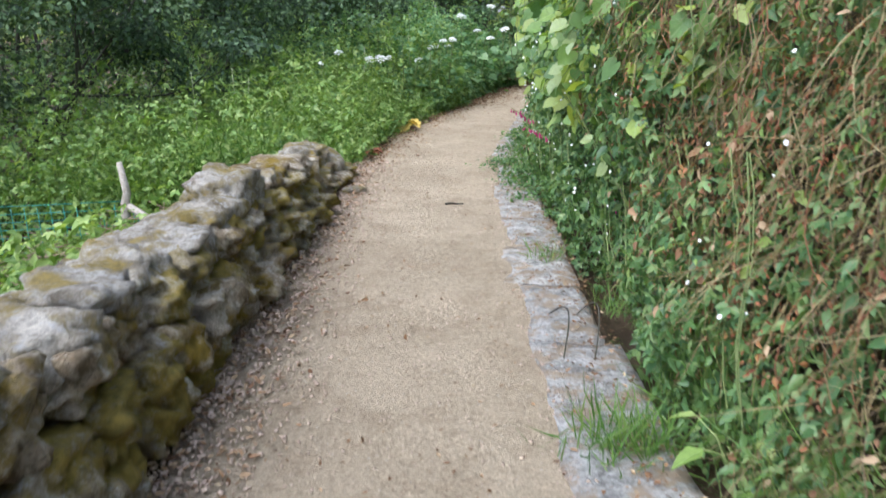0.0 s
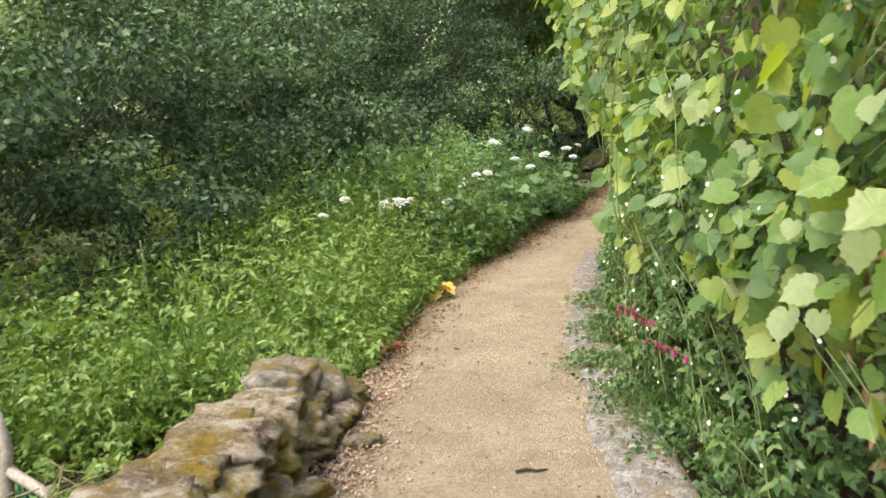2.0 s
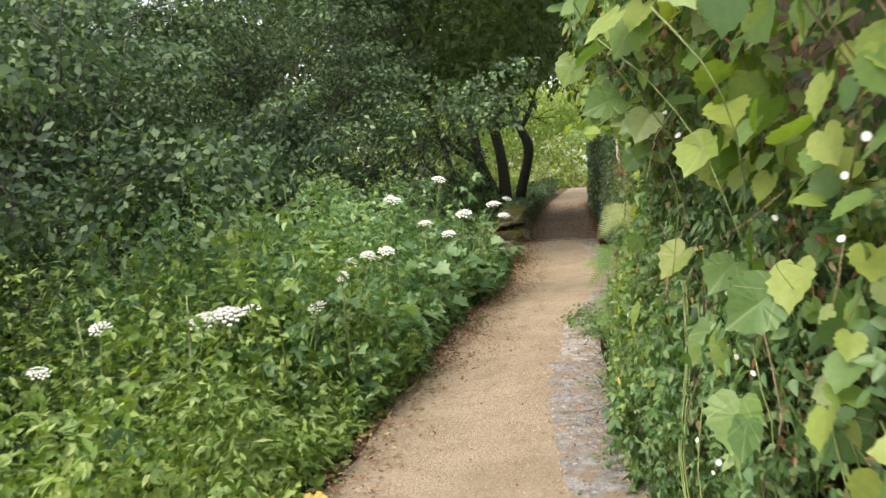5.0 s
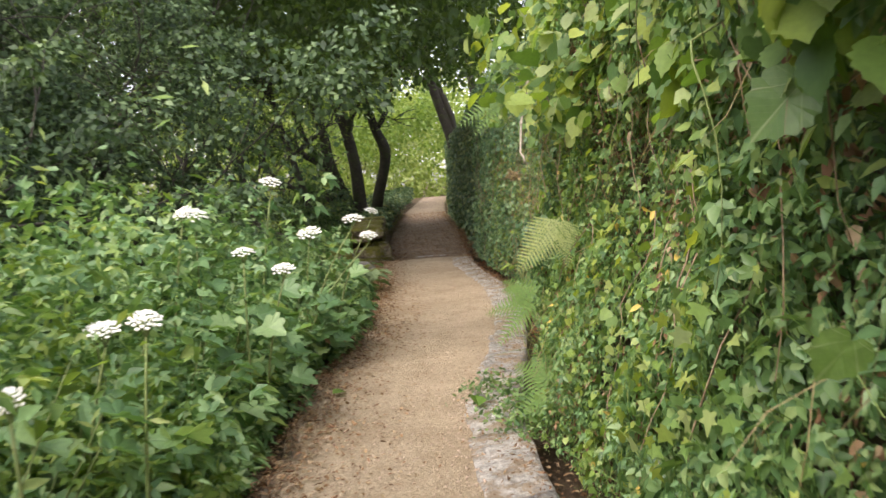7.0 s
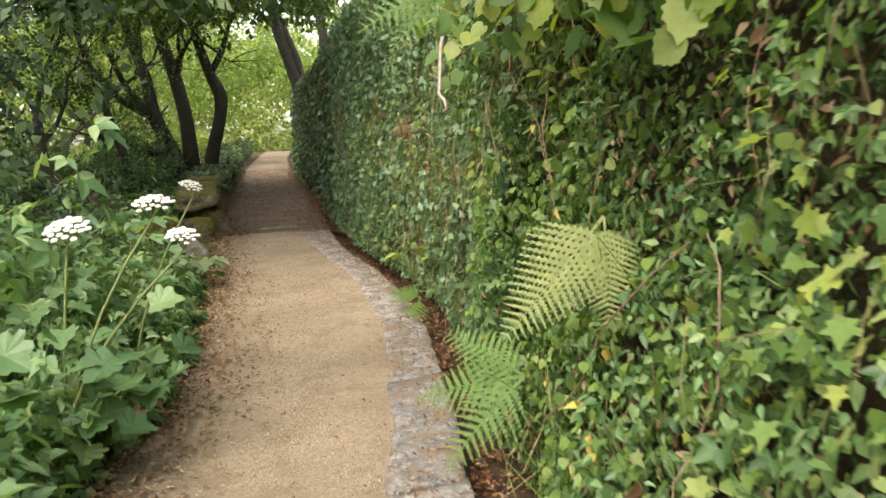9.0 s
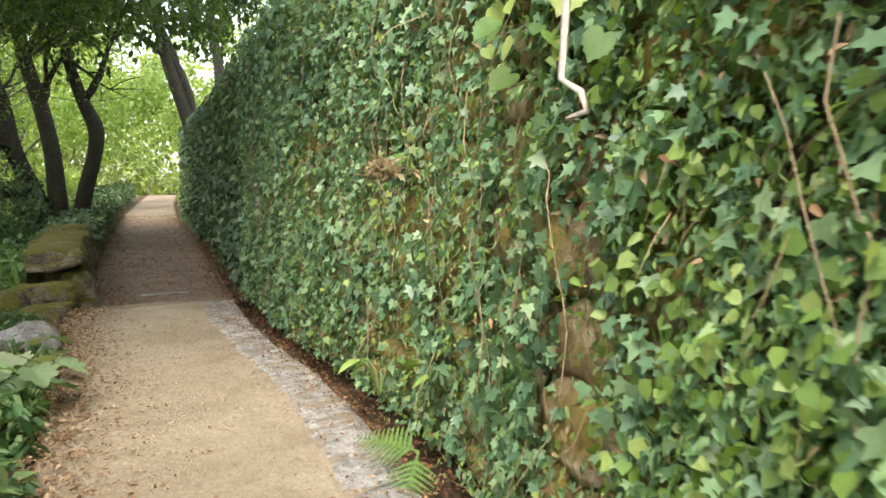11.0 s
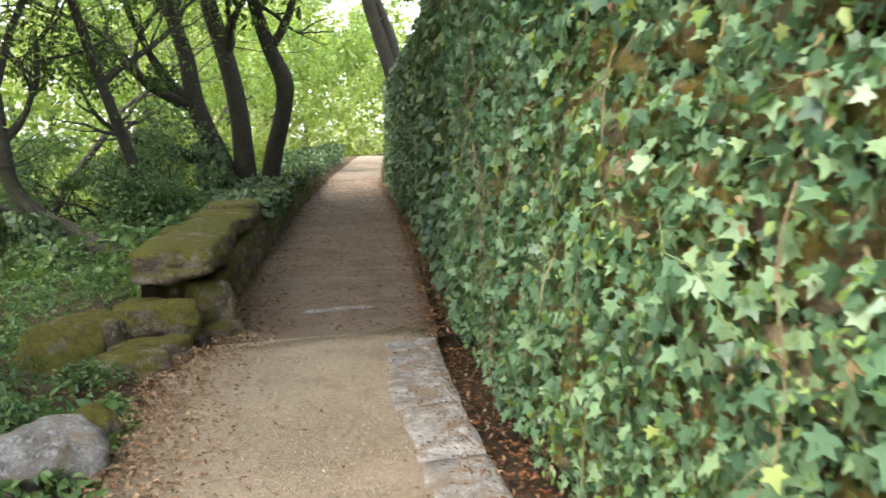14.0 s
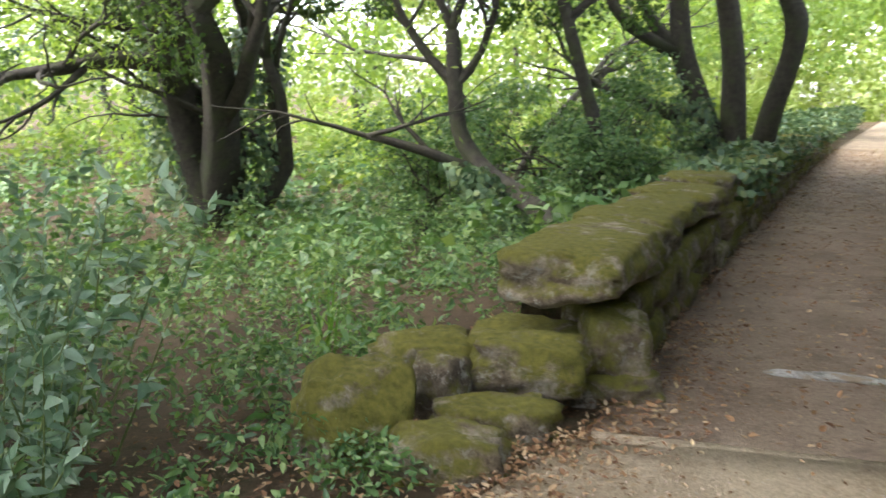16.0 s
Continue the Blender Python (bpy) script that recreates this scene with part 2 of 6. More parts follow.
L_GFERN = leaf_mat("green_fern_frond", [(0.08, 0.17, 0.03), (0.14, 0.24, 0.05)], 0.55, 0.4, 0.2)
L_DRY = leaf_mat("dead_leaf", [(0.10, 0.05, 0.025), (0.18, 0.095, 0.045), (0.28, 0.17, 0.09), (0.40, 0.30, 0.19)], 0.8, 0.1, 0.2)
L_RUST = leaf_mat("rusty_dock_leaf", [(0.13, 0.045, 0.02), (0.24, 0.09, 0.04), (0.30, 0.16, 0.06)], 0.7, 0.2, 0.2)
L_GRASS = leaf_mat("grass_blade", [(0.06, 0.14, 0.025), (0.11, 0.21, 0.04), (0.18, 0.26, 0.07)], 0.5, 0.35, 0.3)
L_STRAW = leaf_mat("dry_grass_blade", [(0.15, 0.11, 0.05), (0.24, 0.18, 0.09), (0.36, 0.29, 0.16)], 0.7, 0.25, 0.2)



def veined_leaf_mat(name, cols):
    """Vine leaf with paler veins fanning from its stalk."""
    mat = leaf_mat(name, cols, 0.42, 0.38, 0.2, (1.5, 1.55, 0.5))
    nt = mat.node_tree
    tc = nt.nodes.new("ShaderNodeTexCoord")
    sep = nt.nodes.new("ShaderNodeSeparateXYZ")
    nt.links.new(tc.outputs["Object"], sep.inputs[0])

    def op(kind, a, b=None):
        m = nt.nodes.new("ShaderNodeMath")
        m.operation = kind
        for i, q in enumerate((a, b)):
            if isinstance(q, float):
                m.inputs[i].default_value = q
            elif q is not None:
                nt.links.new(q, m.inputs[i])
        return m.outputs[0]

    angle = op("ARCTAN2", sep.outputs[0], op("ADD", sep.outputs[1], 0.02))
    ribs = op("ABSOLUTE", op("SINE", op("MULTIPLY", angle, 4.2)))
    side = op("ABSOLUTE", op("SINE", op("ADD", op("MULTIPLY", sep.outputs[1], 26.0), op("MULTIPLY", op("ABSOLUTE", sep.outputs[0]), -22.0))))
    rib = ramp(nt, [(0.0, (1, 1, 1)), (0.16, (0, 0, 0))], ribs)
    fine = ramp(nt, [(0.0, (0.4, 0.4, 0.4)), (0.2, (0, 0, 0))], side)
    bsdf = nt.nodes["Principled BSDF"]
    old = bsdf.inputs["Base Color"].links[0].from_socket
    col = blend(nt, old, (0.42, 0.50, 0.24), blend(nt, rib, (0, 0, 0), 0.45))
    col = blend(nt, col, (0.36, 0.46, 0.20), blend(nt, fine, (0, 0, 0), 0.5))
    nt.links.new(col, bsdf.inputs["Base Color"])
    bump(nt, bsdf, rib, 0.35, 0.004)
    return mat


# same greens as the vine leaf, painted whitish sheen included
L_VEINED = veined_leaf_mat("veined_vine_leaf", [(0.070, 0.140, 0.045), (0.115, 0.205, 0.060), (0.170, 0.270, 0.070), (0.300, 0.360, 0.080), (0.270, 0.340, 0.180)])

# ---- plan ----
RIGHT = ((-8, 0.95), (2.4, 0.88), (4, 0.85), (7, 0.83), (8.9, 0.88), (11.9, 1.32), (12.8, 1.55), (13.9, 1.79), (15, 2.04), (15.75, 2.36), (16.75, 2.78), (18.4, 3.38),
         (19.4, 3.69), (21.3, 4.08), (22.4, 4.22), (23.7, 4.47), (25.2, 4.82), (25.9, 5.05), (32.2, 6.70), (44.7, 9.65), (62, 14.3), (80, 19.5), (400, 130))
LEFT = ((-8, -0.95), (7.6, -0.93), (8.8, -0.76), (9.9, -0.67), (11.3, -0.40), (12.8, 0.02), (14.3, 0.44), (16.6, 1.0), (17.6, 1.50), (20.7, 2.2), (23.2, 2.70), (24.5, 2.86),
        (25.4, 3.25), (28.1, 3.80), (31, 4.45), (37.2, 5.90), (44.7, 7.75), (62, 12.4), (80, 17.4), (400, 127))
STEP_Y, DROP = 25.25, -0.085
RY, RXX = np.array(RIGHT).T
LY, LXX = np.array(LEFT).T
WALL_TOP = 2.9
FACE_Y, FACE_D = (-8, -3, 2, 3.5, 11, 12.3, 13.2, 14.5, 16.5, 46), (0.95, 0.95, 0.85, 0.62, 0.55, 0.75, 0.85, 0.75, 0.46, 0.46)


def rx(y):
    return np.interp(y, RY, RXX)


def lx(y):
    return np.interp(y, LY, LXX)


def wave(x, y, s, seed=0.0):
    """Cheap smooth noise between about -1 and 1."""
    x, y = np.asarray(x) / s + seed * 7.13, np.asarray(y) / s + seed * 3.71
    return (np.sin(x + 1.7 * np.sin(0.7 * y + seed)) + np.sin(1.31 * y + 1.3 * np.sin(0.9 * x + 2)) + 0.6 * np.sin(2.3 * x - 1.9 * y + seed) + 0.5 * np.sin(3.7 * y + 2.9 * x)) / 3.1


def ground_z(x, y):
    x, y = np.asarray(x, float), np.asarray(y, float)
    d = lx(y) - x
    near = np.interp(y, (5, 9, 20, 24, 30), (0.30, 0.22, 0.10, 0.12, 0.16))
    z = -near * np.clip(d - 0.1, 0, None)
    low = np.interp(y, (5, 9, 14, 24), (-0.75, -0.7, -0.6, -0.9))
    z = np.maximum(z, low) - np.clip(d - 12, 0, 60) * 0.01
    z = z + 0.06 * wave(x, y, 0.9) * np.clip(d, 0, 1)
    z = z + np.where(y > STEP_Y, DROP, 0.0) * np.clip(1 - d, 0, 1) - 0.035
    r = x - rx(y)
    ditch = -0.16 * np.clip(r / 0.06, 0, 1)
    bank = np.clip((r - np.interp(y, FACE_Y, FACE_D) - 0.25) / 0.1, 0, 1) * (WALL_TOP - 0.1) + np.clip(r - 2.0, 0, 40) * 0.04
    bank = bank * np.interp(y, (44, 48), (1, 0))
    return np.where(r > 0, -0.035 + ditch + bank + np.where(y > STEP_Y, DROP, 0), z)


# ---- mesh helpers ----
def mesh_fast(name, verts, loops, starts, totals, mat, parent=None, smooth=False):
    me = bpy.data.meshes.new(name)
    verts = np.ascontiguousarray(verts, np.float32)
    me.vertices.add(len(verts))
    me.vertices.foreach_set("co", verts.ravel())
    me.loops.add(len(loops))
    me.loops.foreach_set("vertex_index", np.ascontiguousarray(loops, np.int32))
    me.polygons.add(len(starts))
    me.polygons.foreach_set("loop_start", np.ascontiguousarray(starts, np.int32))
    me.update(calc_edges=True)
    if smooth:
        me.polygons.foreach_set("use_smooth", np.ones(len(starts), bool))
    me.materials.append(mat)
    ob = new(name, me)
    if parent:
        ob.parent = parent
    return ob


def mesh_of(name, verts, faces, mat, parent=None, smooth=False):
    loops = np.concatenate([np.array(f) for f in faces])
    totals = np.array([len(f) for f in faces])
    return mesh_fast(name, verts, loops, np.r_[0, np.cumsum(totals)[:-1]], totals, mat, parent, smooth)


def part(name, bm, material, parent, label="", smooth=True):
    me = bpy.data.meshes.new(name)
    bm.to_mesh(me)
    bm.free()
    me.materials.append(material)
    if smooth:
        me.polygons.foreach_set("use_smooth", np.ones(len(me.polygons), bool))
    ob = new(name, me)
    ob.parent = parent
    if label:
        ob["label"] = label
    return ob


def unit(v):
    return v / np.maximum(np.linalg.norm(v, axis=-1, keepdims=True), 1e-9)


# leaf shapes: x across, y along, z up; length 1
OVATE = (np.array([(0, 0, 0), (0.24, 0.26, 0.08), (0.17, 0.62, 0.05), (0, 1, -0.08), (-0.17, 0.62, 0.05), (-0.24, 0.26, 0.08)], float), [(0, 1, 2, 3), (0, 3, 4, 5)])
RHOMB = (np.array([(0, 0, 0), (0.30, 0.45, 0.05), (0, 1, 0), (-0.30, 0.45, 0.05)], float), [(0, 1, 2), (0, 2, 3)])
LANCE = (np.array([(0, 0, 0), (0.13, 0.4, 0.03), (0, 1, -0.05), (-0.13, 0.4, 0.03)], float), [(0, 1, 2), (0, 2, 3)])
BLADE = (np.array([(-0.010, 0, 0), (0.010, 0, 0), (0.009, 0.5, 0.06), (-0.009, 0.5, 0.06), (0, 1, -0.16)], float), [(0, 1, 2, 3), (3, 2, 4)])


def trio():
    """A bramble-like leaf of three leaflets."""
    v, f = [], []
    for turn, ln, start in ((0.0, 0.72, 0.28), (1.15, 0.62, 0.22), (-1.15, 0.62, 0.22)):
        c, q = math.cos(turn), math.sin(turn)
        o = len(v)
        v += [(c * x * ln + q * y * ln, start - q * x * ln + c * y * ln, z * ln - 0.10 * abs(q) * y) for x, y, z in OVATE[0] * np.array([1.25, 1, 1])]
        f += [tuple(i + o for i in t) for t in OVATE[1]]
    return np.array(v), f


TRIO = trio()


def fan(outline, dish=0.05):
    v = [(0, 0.3, 0)] + [(x, y, dish * abs(x) * 2 - 0.12 * max(0, y - 0.5)) for x, y in outline]
    n = len(outline)
    return np.array(v, float), [(0, 1 + i, 1 + (i + 1) % n) for i in range(n)]


IVY = fan([(0, 0), (0.20, -0.08), (0.42, -0.02), (0.30, 0.20), (0.55, 0.42), (0.22, 0.48), (0, 1.0), (-0.22, 0.48), (-0.55, 0.42), (-0.30, 0.20), (-0.42, -0.02), (-0.20, -0.08)])
STAR = fan([(0, -0.05), (0.42, 0.0), (0.50, 0.42), (0, 1.0), (-0.50, 0.42), (-0.42, 0.0)])
HEART = fan([(0, 0.04), (0.12, -0.10), (0.30, -0.10), (0.42, 0.02), (0.50, 0.16), (0.46, 0.24), (0.54, 0.34), (0.44, 0.44), (0.46, 0.56), (0.32, 0.64), (0.28, 0.76), (0.14, 0.82), (0, 1.0),
             (-0.14, 0.82), (-0.28, 0.76), (-0.32, 0.64), (-0.46, 0.56), (-0.44, 0.44), (-0.54, 0.34), (-0.46, 0.24), (-0.50, 0.16), (-0.42, 0.02), (-0.30, -0.10), (-0.12, -0.10)], 0.09)


def scatter(name, shape, at, normal, tip, size, mat, parent=None, wide=None):
    """One mesh of many leaves: each lies at a point, faces along its normal and points along its tip."""
    tv, tf = shape
    n, k = len(at), len(tv)
    z = unit(normal)
    y = unit(tip - (tip * z).sum(1, keepdims=True) * z)
    x = np.cross(y, z)
    s = np.asarray(size)[:, None, None]
    w = np.ones(n) if wide is None else wide
    v = at[:, None] + s * (tv[None, :, :1] * x[:, None] * w[:, None, None] + tv[None, :, 1:2] * y[:, None] + tv[None, :, 2:] * z[:, None])
    lo = np.concatenate([np.array(f) for f in tf])
    tot = np.array([len(f) for f in tf])
    loops = (lo[None] + k * np.arange(n)[:, None]).ravel()
    totals = np.tile(tot, n)
    return mesh_fast(name, v.reshape(-1, 3), loops, np.r_[0, np.cumsum(totals)[:-1]], totals, mat, parent)


rng = np.random.default_rng(7)


def rand_dirs(n, up=0.0, spread=1.0):
    v = rng.normal(size=(n, 3)) * spread
    v[:, 2] += up
    return unit(v)


def tube(points, radii, sides=6):
    """Verts and faces of a tapered, bent tube."""
    p = np.array(points, float)
    t = unit(np.gradient(p, axis=0))
    ref = np.array([0.0, 0, 1]) if abs(t[0][2]) < 0.9 else np.array([1.0, 0, 0])
    a = np.linspace(0, 2 * np.pi, sides, endpoint=False)
    v, f = [], []
    for i in range(len(p)):
        u = unit(np.cross(t[i], ref))
        w = np.cross(t[i], u)
        v.append(p[i] + radii[i] * (np.cos(a)[:, None] * u + np.sin(a)[:, None] * w))
    for i in range(len(p) - 1):
        for j in range(sides):
            f.append((i * sides + j, i * sides + (j + 1) % sides, (i + 1) * sides + (j + 1) % sides, (i + 1) * sides + j))
    f.append(tuple(range((len(p) - 1) * sides, len(p) * sides)))
    return np.concatenate(v), f


def tubes(name, lines, mat, parent=None, sides=5):
    vs, fs, off = [], [], 0
    for pts, rad in lines:
        v, f = tube(pts, rad, sides)
        vs.append(v)
        fs += [tuple(i + off for i in q) for q in f]
        off += len(v)
    return mesh_of(name, np.concatenate(vs), fs, mat, parent, True)


def empty(name, x, y, z):
    ob = new(name)
    ob.location = (x, y, z)
    ob.empty_display_size = 0.1
    return ob


def keep(ob, parent):
    """Hang a part that was built in world coordinates under a thing that stands elsewhere."""
    ob.parent = parent
    ob.matrix_parent_inverse = Matrix.Translation(parent.location).inverted()
    return ob


# ---- ground, path, kerb ----
def build_ground():
    ys = np.unique(np.r_[-300, -100, -40, -20, np.arange(-10, 50, 0.5), STEP_Y - 0.02, STEP_Y + 0.02, np.arange(50, 90, 3), 120, 200, 400])
    lo = np.array([-400, -150, -60, -30, -20, -14, -10, -8, -6.5, -5.2, -4.2, -3.4, -2.7, -2.1, -1.6, -1.2, -0.9, -0.6, -0.35, -0.12, 0])
    mid = np.array([0.25, 0.5, 0.75, 1.0])
    hi = np.array([0.03, 0.07, 0.25, 0.5, 0.7, 0.82, 0.95, 1.1, 1.25, 1.4, 1.55, 1.7, 2, 4, 8, 20, 60, 150, 400])
    rows = []
    for y in ys:
        a, b = lx(y), rx(y)
        x = np.r_[a + lo, a + (b - a) * mid, b + hi]
        rows.append(np.c_[x, np.full(len(x), y), ground_z(x, np.full(len(x), y))])
    v, nx = np.concatenate(rows), len(rows[0])
    f = [(j * nx + i, j * nx + i + 1, (j + 1) * nx + i + 1, (j + 1) * nx + i) for j in range(len(ys) - 1) for i in range(nx - 1)]
    tagged(mesh_of("ground", v, f, M_SOIL, None, True), "dark soil littered with leaves under the plants", "ground", kind="structure")


def build_path(name, y0, y1, z, mat, label, inset):
    ys = np.arange(y0, y1 + 1e-6, 0.25 if y1 < 30 else 0.5)
    cols = np.linspace(0, 1, 13)
    v, f = [], []
    for y in ys:
        a, b = lx(y) + 0.02 + 0.05 * float(wave(y, 0, 0.35)), rx(y) - inset + 0.04 * float(wave(y, 5, 0.4))
        x = a + (b - a) * cols
        crown = z + 0.012 * wave(x, np.full(13, y), 0.5) - 0.02 * (2 * cols - 1) ** 4
        v += [(x[i], y, crown[i]) for i in range(13)]
    n = len(ys)
    f = [(j * 13 + i, j * 13 + i + 1, (j + 1) * 13 + i + 1, (j + 1) * 13 + i) for j in range(n - 1) for i in range(12)]
    k = len(v)
    rim = [j * 13 for j in range(n)] + [(n - 1) * 13 + i for i in range(1, 13)] + [j * 13 + 12 for j in range(n - 2, -1, -1)] + list(range(11, 0, -1))
    v += [(v[i][0], v[i][1], v[i][2] - 0.12) for i in rim]
    m = len(rim)
    f += [(rim[i], rim[(i + 1) % m], k + (i + 1) % m, k + i) for i in range(m)]
    tagged(mesh_of(name, np.array(v), f, mat, None, True), label, "path", kind="structure")


build_ground()
build_path("path_gravel", -6, STEP_Y, 0.0, M_GRAVEL, "trodden sandy gravel footpath between the walls", 0.03)
build_path("path_shaded", STEP_Y + 0.005, 80, DROP, M_SHADYPATH, "earth-brown gravel path, its colour darkened for the trees' shade", -0.05)


def rock(name, mat, parent, at, size, turn=0.0, seed=0, sub=3, rough=0.16, square=0.35, label=""):
    """A rough boulder or block: a rounded box, knocked about."""
    bm = bmesh.new()
    bmesh.ops.create_icosphere(bm, subdivisions=sub, radius=1.0)
    c, s = math.cos(turn), math.sin(turn)
    cut = random.Random(seed * 7 + 5)
    cuts = [(Vector((cut.gauss(0, 1), cut.gauss(0, 1), cut.gauss(0, 1))).normalized(), cut.uniform(0.74, 1.02) * (1 + 0.5 * square)) for _ in range(9)]
    for q in bm.verts:
        p = q.co.copy()
        m = max(abs(p.x), abs(p.y), abs(p.z))
        p = p.lerp(p / m, square)
        for way, reach in cuts:
            over = p.dot(way) - reach
            if over > 0:
                p -= way * (over * 0.88)
        o = Vector((seed * 3.1, seed * 1.7, seed * 0.9))
        p = p * (1 + rough * noise.noise(p * 1.3 + o) + 0.5 * rough * noise.noise(p * 3.1 + o) - 0.55 * rough * abs(noise.noise(p * 2.2 - o)) + 0.3 * rough * noise.noise(p * 5.3 - o) + 0.22 * rough * noise.noise(p * 9.0 + o))
        p = Vector((p.x * size[0], p.y * size[1], p.z * size[2]))
        q.co = Vector((c * p.x - s * p.y, s * p.x + c * p.y, p.z))
    ob = part(name, bm, mat, parent, label)
    ob.location = Vector(at) - parent.location
    return ob


def build_kerb():
    kerb = tagged(empty("kerb", 0.9, 2, 0), "row of worn grey stone slabs edging the path", "kerb", kind="structure")
    r = random.Random(3)
    y = -3.0
    while y < STEP_Y - 0.35:
        ln = min(r.uniform(0.7, 1.7), STEP_Y - 0.02 - y)
        w = r.uniform(0.34, 0.44) if y < 14 else r.uniform(0.30, 0.36)
        jut = r.uniform(-0.05, 0.05) if y < 13 else r.uniform(-0.008, 0.008)
        nx, ny = 7, max(5, int(ln / 0.09))
        v, f = [], []
        for j in range(ny + 1):
            yy = y + 0.006 + (ln - 0.012) * j / ny
            b = float(rx(yy)) + jut + 0.012 * float(wave(yy, y, 0.15))
            a = b - w + 0.03 * float(wave(yy, y + 3, 0.2))
            for i in range(nx + 1):
                u = i / nx
                edge = min(u, 1 - u, j / ny, 1 - j / ny)
                z = 0.014 + 0.012 * float(wave(a + (b - a) * u, yy, 0.11, y)) + r.uniform(-0.004, 0.004) - (0.012 if edge == 0 else 0)
                v.append((a + (b - a) * u, yy, z))
        n1 = nx + 1
        f = [(j * n1 + i, j * n1 + i + 1, (j + 1) * n1 + i + 1, (j + 1) * n1 + i) for j in range(ny) for i in range(nx)]
        rim = list(range(nx)) + [j * n1 + nx for j in range(ny)] + [ny * n1 + i for i in range(nx, 0, -1)] + [j * n1 for j in range(ny, 0, -1)]
        k, m = len(v), len(rim)
        v += [(v[i][0], v[i][1], -0.2) for i in rim]
        f += [(rim[(i + 1) % m], rim[i], k + i, k + (i + 1) % m) for i in range(m)]
        keep(mesh_of("slab", np.array(v), f, M_KERB), kerb)
        y += ln
    sill = mesh_of("sill", np.array([(3.3, STEP_Y - 0.05, -0.2), (4.75, STEP_Y - 0.05, -0.2), (4.75, STEP_Y + 0.06, -0.2), (3.3, STEP_Y + 0.06, -0.2),
                                     (3.3, STEP_Y - 0.03, -0.004), (4.75, STEP_Y - 0.03, -0.002), (4.75, STEP_Y + 0.04, 0.0), (3.3, STEP_Y + 0.04, 0.004)]),
                   [(0, 3, 2, 1), (4, 5, 6, 7), (0, 1, 5, 4), (1, 2, 6, 5), (2, 3, 7, 6), (3, 0, 4, 7)], M_GRAVEL)
    keep(sill, kerb)


build_kerb()


# ---- rubble wall beside the start ----
def build_rubble_wall():
    w = tagged(empty("rubble_wall", -1.2, 3, 0), "low dry rubble wall of lichened granite boulders", "wall", kind="structure")
    r = random.Random(11)
    top = lambda y: float(np.interp(y, (-3, 1.8, 3.2, 4.5, 5.5, 6.5, 7.4, 7.9), (0.80, 0.72, 0.64, 0.58, 0.50, 0.40, 0.27, 0.15)))  # noqa: E731
    ys = np.arange(-3, 7.6, 0.4)
    v, f = [], []
    for y in ys:
        t = top(y) - 0.14
        v += [(-1.52, y, -0.7), (-1.40, y, t - 0.05), (-1.12, y, t - 0.02), (-1.06, y, -0.1)]
    for j in range(len(ys) - 1):
        f += [(4 * j + i, 4 * j + i + 1, 4 * j + 5 + i, 4 * j + 4 + i) for i in range(3)]
    f += [(0, 1, 2, 3), tuple(4 * (len(ys) - 1) + i for i in (3, 2, 1, 0))]
    keep(mesh_of("core", np.array(v), f, M_MORTAR), w)
    n = 0
    for row in range(4):
        y = -3 + 0.15 * row
        while y < 7.7:
            t = top(y)
            h = t * (0.34, 0.30, 0.28, 0.2)[row] if row < 3 else 0.1
            ln = r.uniform(0.24, 0.46) * (1.15 if row == 0 else 1.0)
            zc = t * (0.13, 0.40, 0.66, 0.86)[row]
            if row < 3 and not (row == 2 and y > 6.4):
                rock("stone", M_YELLOWMOSS if r.random() < 0.33 else M_RUBBLE, w, (-1.03 - 0.05 * row + r.uniform(-0.04, 0.05), y + ln / 2, zc + r.uniform(-0.02, 0.02)),
                     (r.uniform(0.14, 0.22), ln * 0.5, h * r.uniform(0.5, 0.64)), r.uniform(-0.2, 0.2), n, 4 if 0.8 < y < 7 else 3, 0.42, r.uniform(0.3, 0.7))
                n += 1
            y += ln
    y = -3.0
    while y < 7.75:
        t, ln = top(y), r.uniform(0.28, 0.6)
        rock("capstone", M_YELLOWMOSS if 4.6 < y < 6.6 else M_CAPSTONE, w, (-1.19 + r.uniform(-0.04, 0.03), y + ln / 2, top(y + ln / 2) - 0.11 + r.uniform(-0.07, 0.04)), (r.uniform(0.16, 0.24), ln * 0.52, r.uniform(0.09, 0.15)), r.uniform(-0.25, 0.25), n, 4 if 1.5 < y < 7 else 3, 0.3, 0.6)
        rock("stone", M_CAPSTONE, w, (-1.40 + r.uniform(-0.03, 0.03), y + ln / 2 + 0.1, top(y + ln / 2) - 0.27), (0.14, ln * 0.5, 0.14), r.uniform(-0.3, 0.3), n + 50, 3, 0.2, 0.4)
        n += 1
        y += ln
    rock("capstone", M_CAPSTONE, w, (-1.14, 7.45, 0.12), (0.25, 0.26, 0.17), 0.3, 88, 3, 0.12, 0.35, "pale rounded end boulder")


build_rubble_wall()


